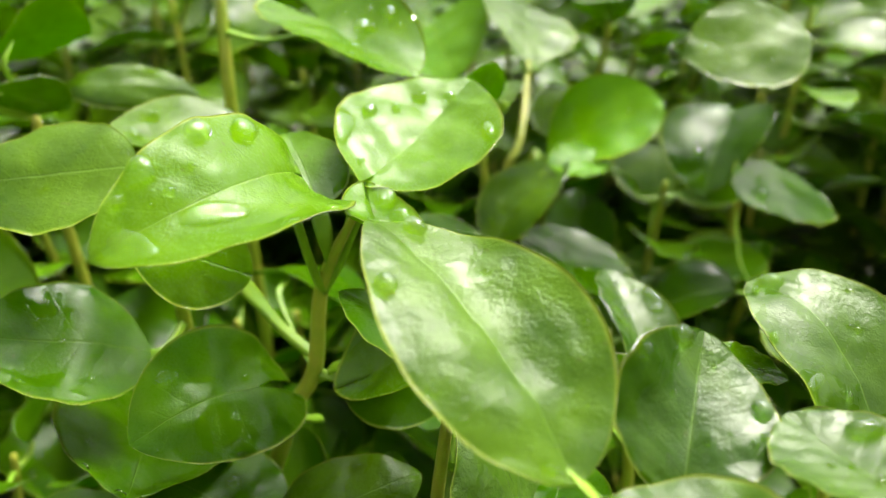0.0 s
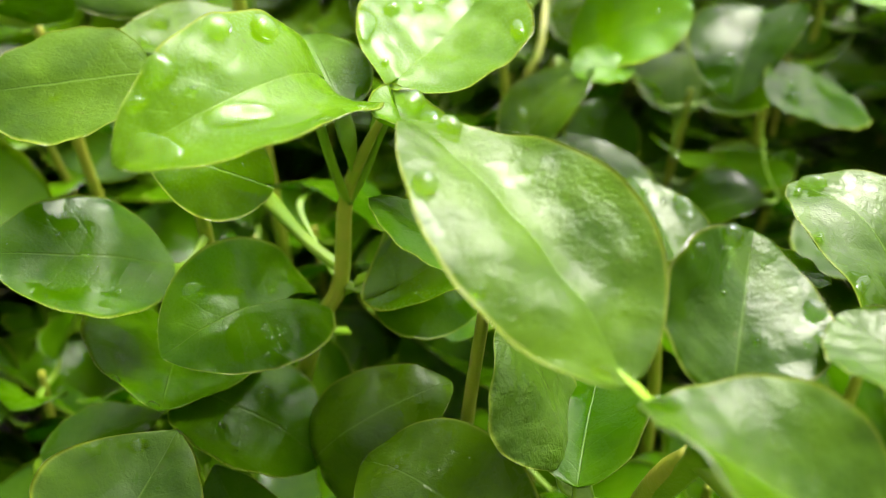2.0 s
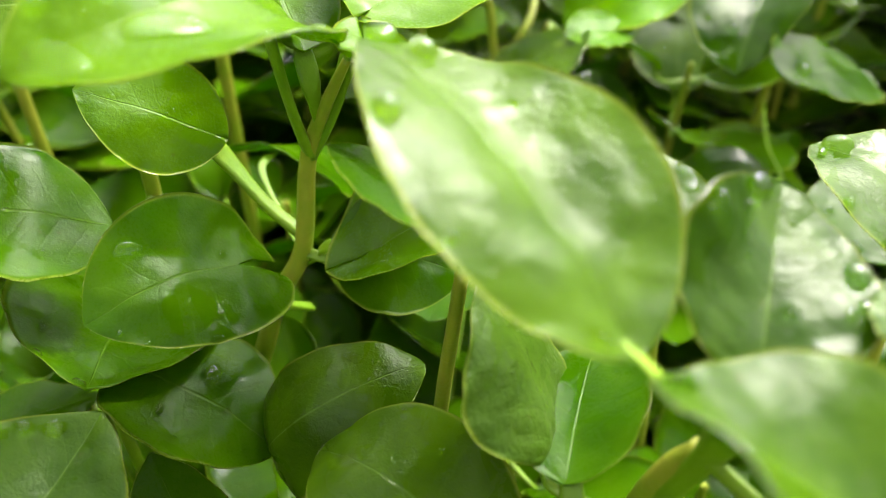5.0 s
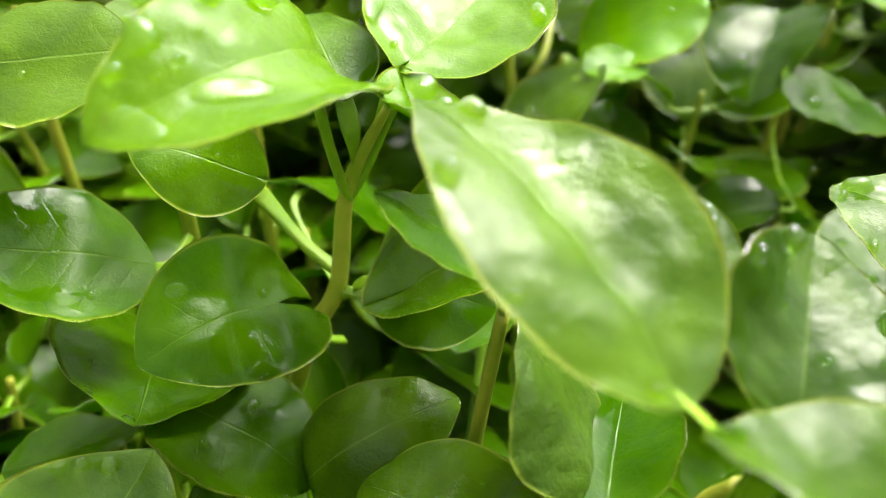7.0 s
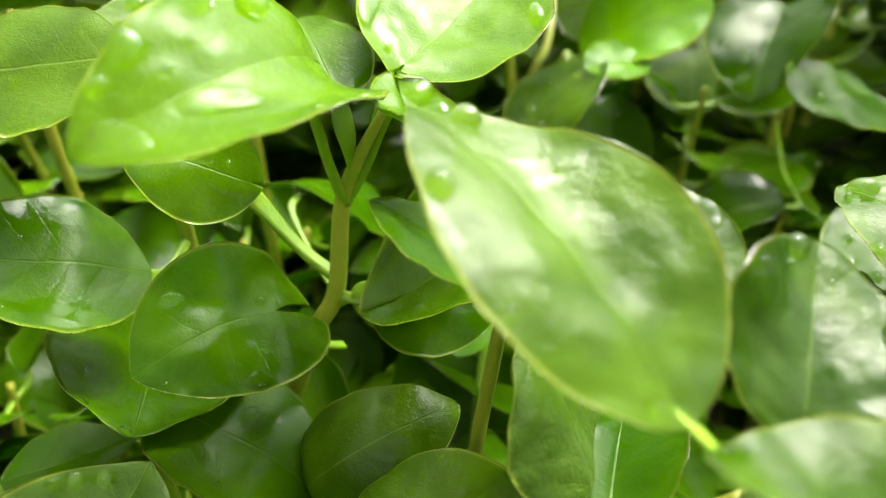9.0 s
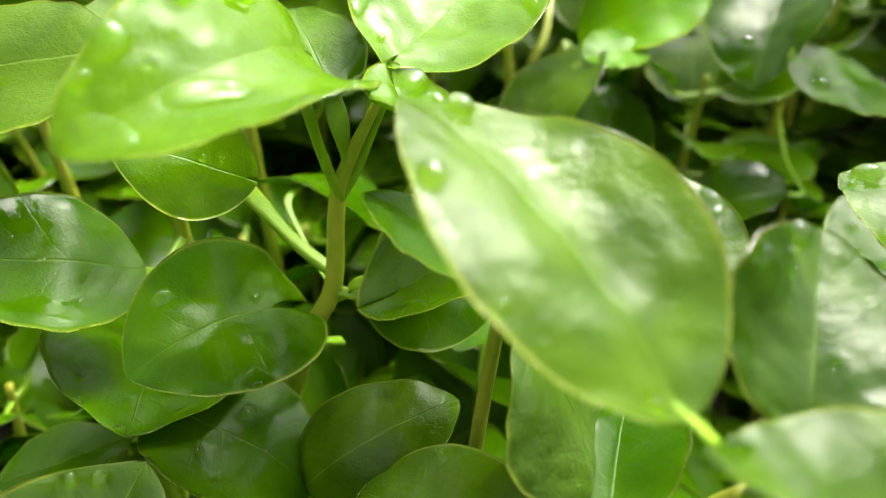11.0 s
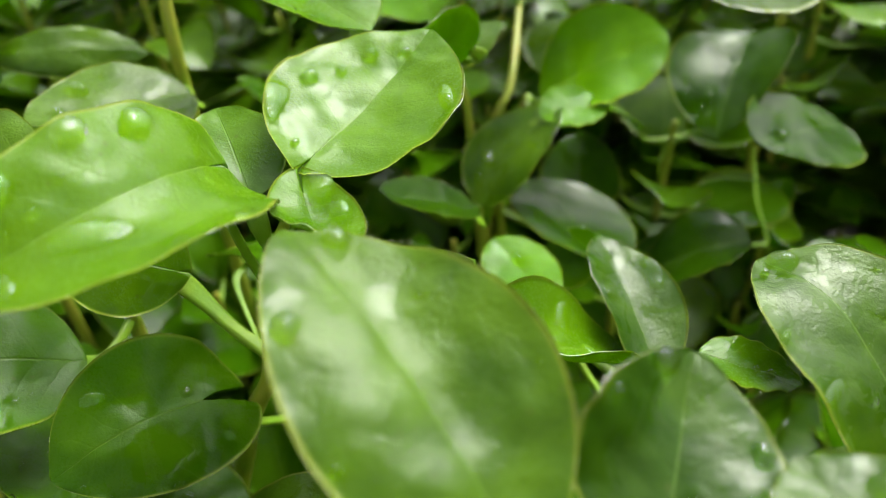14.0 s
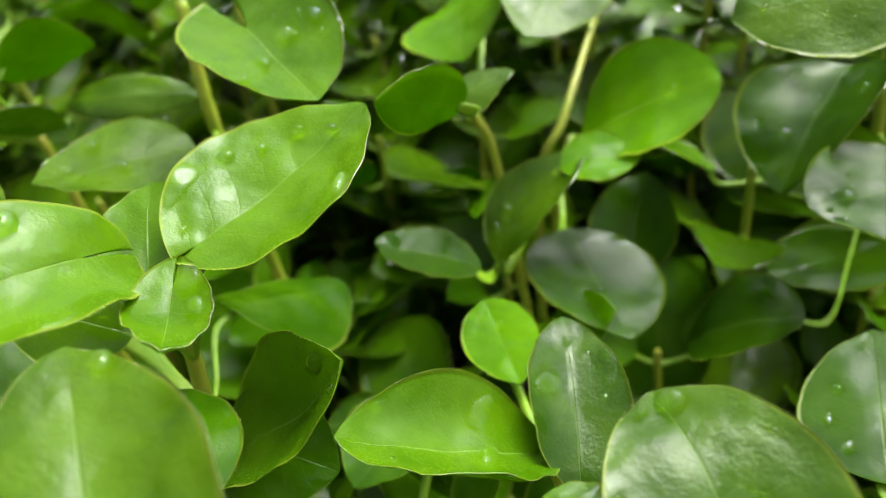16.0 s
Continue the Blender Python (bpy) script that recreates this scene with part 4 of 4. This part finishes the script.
leaf(far, "far_gap", (0.0942, 0.1914, 0.1300), (-149.4, 1.2, 3.4), (30.8, 13.0), 0.04, (-0.04, 0.01), 0.02, mat=DEEP_SHADE, width=0.00030)
back = plant("green plant with soft rounded leaves behind", [(-0.0500, 0.1650, 0.0000), (-0.0490, 0.1630, 0.0800), (-0.0475, 0.1570, 0.1600), (-0.0470, 0.1555, 0.1880), (-0.0470, 0.1595, 0.2100)], [0.00160, 0.00150, 0.00140, 0.00140, 0.00120])
leaf(back, "heart", (-0.0242, 0.1440, 0.2085), (-41.6, -14.0, -1.4), (27.1, 12.5), -0.01, (0.46, 0.25), -0.22, lobe=0.50, mat=YOUNG, crease=0.20)
leaf(back, "back_left", (-0.0389, 0.1376, 0.1895), (-133.5, 8.6, -16.3), (28.2, 11.7), -0.06, (0.24, 0.06), 0.30, mat=MATURE)
left = plant("green plant with flat oval leaves", [(-0.0500, 0.1180, 0.0000), (-0.0490, 0.1160, 0.0800), (-0.0470, 0.1080, 0.1500), (-0.0440, 0.1020, 0.1930)], [0.00160, 0.00150, 0.00130, 0.00100])
leaf(left, "far_left", (-0.0454, 0.1000, 0.1967), (-171.6, -4.1, -37.0), (25.4, 11.2), 0.23, (0.23, -0.31), -0.12, mat=MATURE, crease=0.10)
leaf(left, "low_left", (-0.0467, 0.0924, 0.1678), (-151.3, 25.4, -32.8), (26.3, 11.2), 0.41, (0.29, -0.13), -0.25, mat=SHADE_TINT, crease=0.10)
leaf(left, "low_tip", (-0.0529, 0.1017, 0.1470), (-74.3, 20.7, -25.5), (35.2, 15.0), 0.15, (0.25, 0.23), 0.28, mat=SHADE_TINT)
outer = plant("green plant with soft flat leaves", [(-0.0880, 0.1550, 0.0000), (-0.0880, 0.1530, 0.0800), (-0.0880, 0.1500, 0.1500), (-0.0870, 0.1480, 0.1880)], [0.00160, 0.00150, 0.00130, 0.00100])
leaf(outer, "back_flat", (-0.0799, 0.1568, 0.1908), (30.0, -12.4, -146.1), (25.5, 5.5), -0.59, (0.5, -0.11), 0.17, lobe=0.17, mat=MATURE)
leaf(outer, "top_left", (-0.0890, 0.1474, 0.2036), (65.1, -9.7, -35.6), (22.1, 9.4), 0.22, (-0.11, 0.41), 0.20, mat=LIME)
leaf(outer, "left_small", (-0.0855, 0.1349, 0.1978), (70.0, -31.0, -25.5), (18.5, 7.3), -0.14, (-0.09, 0.27), -0.09)
low = plant("low dark green plant with overlapping oval leaves", [(-0.0450, 0.0800, 0.0000), (-0.0430, 0.0780, 0.0600), (-0.0380, 0.0740, 0.1100), (-0.0340, 0.0710, 0.1300)], [0.00150, 0.00140, 0.00120, 0.00100])
leaf(low, "two_tone", (-0.0474, 0.0466, 0.1553), (65.4, 18.3, -1.9), (20.6, 9.8), -0.19, (0.83, -0.16), -0.21, mat=WAXY, join=(-0.0430, 0.0780, 0.0700), fineness=(60, 42))
leaf(low, "corner", (-0.0325, 0.0629, 0.1283), (136.6, 70.6, -15.3), (22.9, 7.5), 0.48, (0.41, 0.58), -0.07, mat=SHADE_TINT)
leaf(low, "deep", (-0.0449, 0.0796, 0.1533), (-18.8, -20.2, -5.0), (25.5, 12.6), 0.89, (-0.04, 0.33), 0.12, mat=SHADE_TINT, join=(-0.0430, 0.0780, 0.0700), crease=0.05)
leaf(low, "grey", (-0.0697, 0.0763, 0.1416), (27.0, -0.4, -1.3), (19.0, 7.5), 0.17, (-0.01, 0.25), -0.01, mat=SHADE_TINT, join=(-0.0430, 0.0780, 0.0800))
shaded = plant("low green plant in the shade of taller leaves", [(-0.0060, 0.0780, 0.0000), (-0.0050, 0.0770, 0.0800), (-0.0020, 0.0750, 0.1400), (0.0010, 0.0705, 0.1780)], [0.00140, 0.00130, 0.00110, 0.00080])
leaf(shaded, "under", (0.0010, 0.0694, 0.1831), (142.5, 13.6, 24.5), (18.8, 7.7), 0.32, (-0.08, 0.25), 0.12, mat=SHADE_TINT, hairs=60)
leaf(shaded, "oval_low", (0.0031, 0.1227, 0.1419), (-104.7, 4.8, 4.3), (24.7, 9.9), 0.26, (0.08, 0.25), 0.06, mat=SHADE_TINT, join=(-0.0040, 0.0770, 0.1100))
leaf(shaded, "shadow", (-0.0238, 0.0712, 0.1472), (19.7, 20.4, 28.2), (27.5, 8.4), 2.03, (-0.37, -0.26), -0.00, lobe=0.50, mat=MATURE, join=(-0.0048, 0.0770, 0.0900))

# ---- the rest of the bed: plants of the same kind, behind, between and below ----
rng = random.Random(7)


def bed_plant(tall, leaves, seed):
    """A plant of the bed with crossed pairs of leaves up its stem."""
    r = random.Random(seed)
    lean = (r.uniform(-0.012, 0.012), r.uniform(-0.012, 0.012))
    stem = [(0, 0, 0), (lean[0] * 0.4, lean[1] * 0.4, tall * 0.45), (lean[0] * 0.8, lean[1] * 0.8, tall * 0.8), (lean[0], lean[1], tall)]
    root = plant("wet green leafy plant of the dense bed", stem, [0.0017, 0.0015, 0.0012, 0.0008], sides=6)
    yaw = r.uniform(0, 360)
    for k in range(leaves):
        level = k // 2
        z = tall - level * 0.0135 - r.uniform(0, 0.005)
        a = yaw + 90 * level + 180 * (k % 2) + r.uniform(-20, 20)
        reach = 0.004 + 0.0022 * level + r.uniform(0, 0.005)
        s = z / tall
        foot = (lean[0] * s + reach * math.cos(radians(a)), lean[1] * s + reach * math.sin(radians(a)), z + 0.3 * reach)
        size = r.uniform(20, 34) * (0.62 if level == 0 else 1.0)
        pitch = r.uniform(20, 50) if level == 0 else r.uniform(-18, 28)
        # low plants take the shade-tinted green, so part of their shade is colour
        leaf(root, "bed", foot, (a, pitch, r.uniform(-28, 28)), (size, size * r.uniform(0.36, 0.46)), r.uniform(0.1, 0.9), (r.uniform(0.0, 0.6), r.uniform(0.0, 0.6)), r.uniform(-0.3, 0.3), r.choice((0.0, 0.1, 0.3)), mat=SHADE_TINT if tall < 0.15 else YOUNG if level == 0 or r.random() < 0.45 else MATURE, fineness=(15, 8), plain=True)
    return root


def samples(root, seed):
    """Places on the upper sides of a bed plant's leaves where rain has gathered."""
    r, spots = random.Random(seed), []
    for ob in root.children:
        if ob.name.startswith("leaf"):
            me = ob.data
            half = len(me.vertices) // 2
            for k in range(3):
                v = me.vertices[r.randrange(half)]
                spots.append((v.co.copy(), v.normal.copy(), r.uniform(0.00022, 0.00075)))
    return spots


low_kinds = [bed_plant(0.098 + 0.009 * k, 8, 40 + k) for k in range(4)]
tall_kinds = [bed_plant(0.168 + 0.009 * k, 18, 60 + k) for k in range(6)]
mid_kinds = [bed_plant(0.138 + 0.008 * k, 10, 80 + k) for k in range(3)]
wet_spots = {ob.name: samples(ob, n) for n, ob in enumerate(tall_kinds + mid_kinds)}
used, bed_rain = [], []


def place(kinds, x, y):
    ob = rng.choice(kinds)
    m = pose(x, y, 0.0, rng.uniform(-6, 6), rng.uniform(-6, 6), rng.uniform(0, 360))
    if abs(x) < 0.26 and 0.13 < y < 0.36:
        bed_rain.extend((m @ p, (m.to_3x3() @ n).normalized(), r) for p, n, r in wet_spots.get(ob.name, ()))
    if ob not in used:
        used.append(ob)
        ob.matrix_basis = m
        return ob
    return copy_thing(ob, m)


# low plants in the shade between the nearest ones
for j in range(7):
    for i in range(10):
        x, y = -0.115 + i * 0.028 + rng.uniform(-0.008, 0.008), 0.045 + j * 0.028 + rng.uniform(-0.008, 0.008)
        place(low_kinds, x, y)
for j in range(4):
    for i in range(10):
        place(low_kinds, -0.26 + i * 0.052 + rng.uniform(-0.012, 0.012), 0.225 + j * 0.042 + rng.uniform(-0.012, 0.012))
# taller plants behind and at the sides
for j in range(5):
    for i in range(18):
        x, y = -0.38 + i * 0.039 + rng.uniform(-0.012, 0.012), 0.238 + j * 0.038 + rng.uniform(-0.012, 0.012)
        place(tall_kinds, x, y)
for j in range(5):
    for s in (-1, 1):
        for i in range(3):
            # outer right rows, mostly out of view, are tall to shade the right side
            place(tall_kinds if s < 0 or i > 0 else low_kinds, s * (0.145 + i * 0.045) + rng.uniform(-0.01, 0.01) + 0.015, 0.03 + j * 0.045 + rng.uniform(-0.01, 0.01))
# plants of middle height that fill the bed between the nearest ones and the taller ones
for i in range(10):
    place(mid_kinds, -0.155 + i * 0.034 + rng.uniform(-0.008, 0.008), 0.222 + rng.uniform(-0.008, 0.008))
for i, (x, y) in enumerate(((-0.135, 0.185), (-0.105, 0.195), (-0.075, 0.188), (-0.125, 0.150), (-0.012, 0.205), (0.060, 0.205), (-0.150, 0.120))):
    place(mid_kinds, x, y)
# and behind the camera, where the bed goes on
for j in range(2):
    for i in range(8):
        place(tall_kinds, -0.15 + i * 0.038 + rng.uniform(-0.01, 0.01), -0.10 - j * 0.04 + rng.uniform(-0.01, 0.01))
for i in range(5):
    place(low_kinds, -0.09 + i * 0.045, -0.02 + rng.uniform(-0.005, 0.005))

# ---- rain drops on the leaves ----
for k, d in enumerate(RAIN):
    drop(*d, k)
for k, d in enumerate(BEADS):
    round_drop(*d, k)


def bed_drops():
    """The countless small drops on the leaves of the bed, as low domes that face up the leaf's skin."""
    verts, faces = [], []
    for p, n, r in bed_rain:
        n = n if n.z > 0 else -n
        a = n.orthogonal().normalized()
        b = n.cross(a)
        base = len(verts)
        verts.append(p + n * (0.75 * r))
        for h, s in ((0.55, 0.65), (0.22, 0.95), (-0.15, 1.0)):
            for k in range(8):
                t = math.pi * k / 4
                verts.append(p + n * (h * r) + (a * math.cos(t) + b * math.sin(t)) * (s * r))
        for k in range(8):
            q = (k + 1) % 8
            faces.append((base, base + 1 + k, base + 1 + q))
            for j in (0, 8):
                faces.append((base + 1 + j + k, base + 9 + j + k, base + 9 + j + q, base + 1 + j + q))
        faces.append(tuple(base + 17 + k for k in reversed(range(8))))
    ob = part("rain_drops", verts, faces, WATER, None)
    ob.visible_shadow = False
    tagged(ob, "countless small clear rain drops on the bed's leaves", "water drops", kind="stuff")


bed_drops()
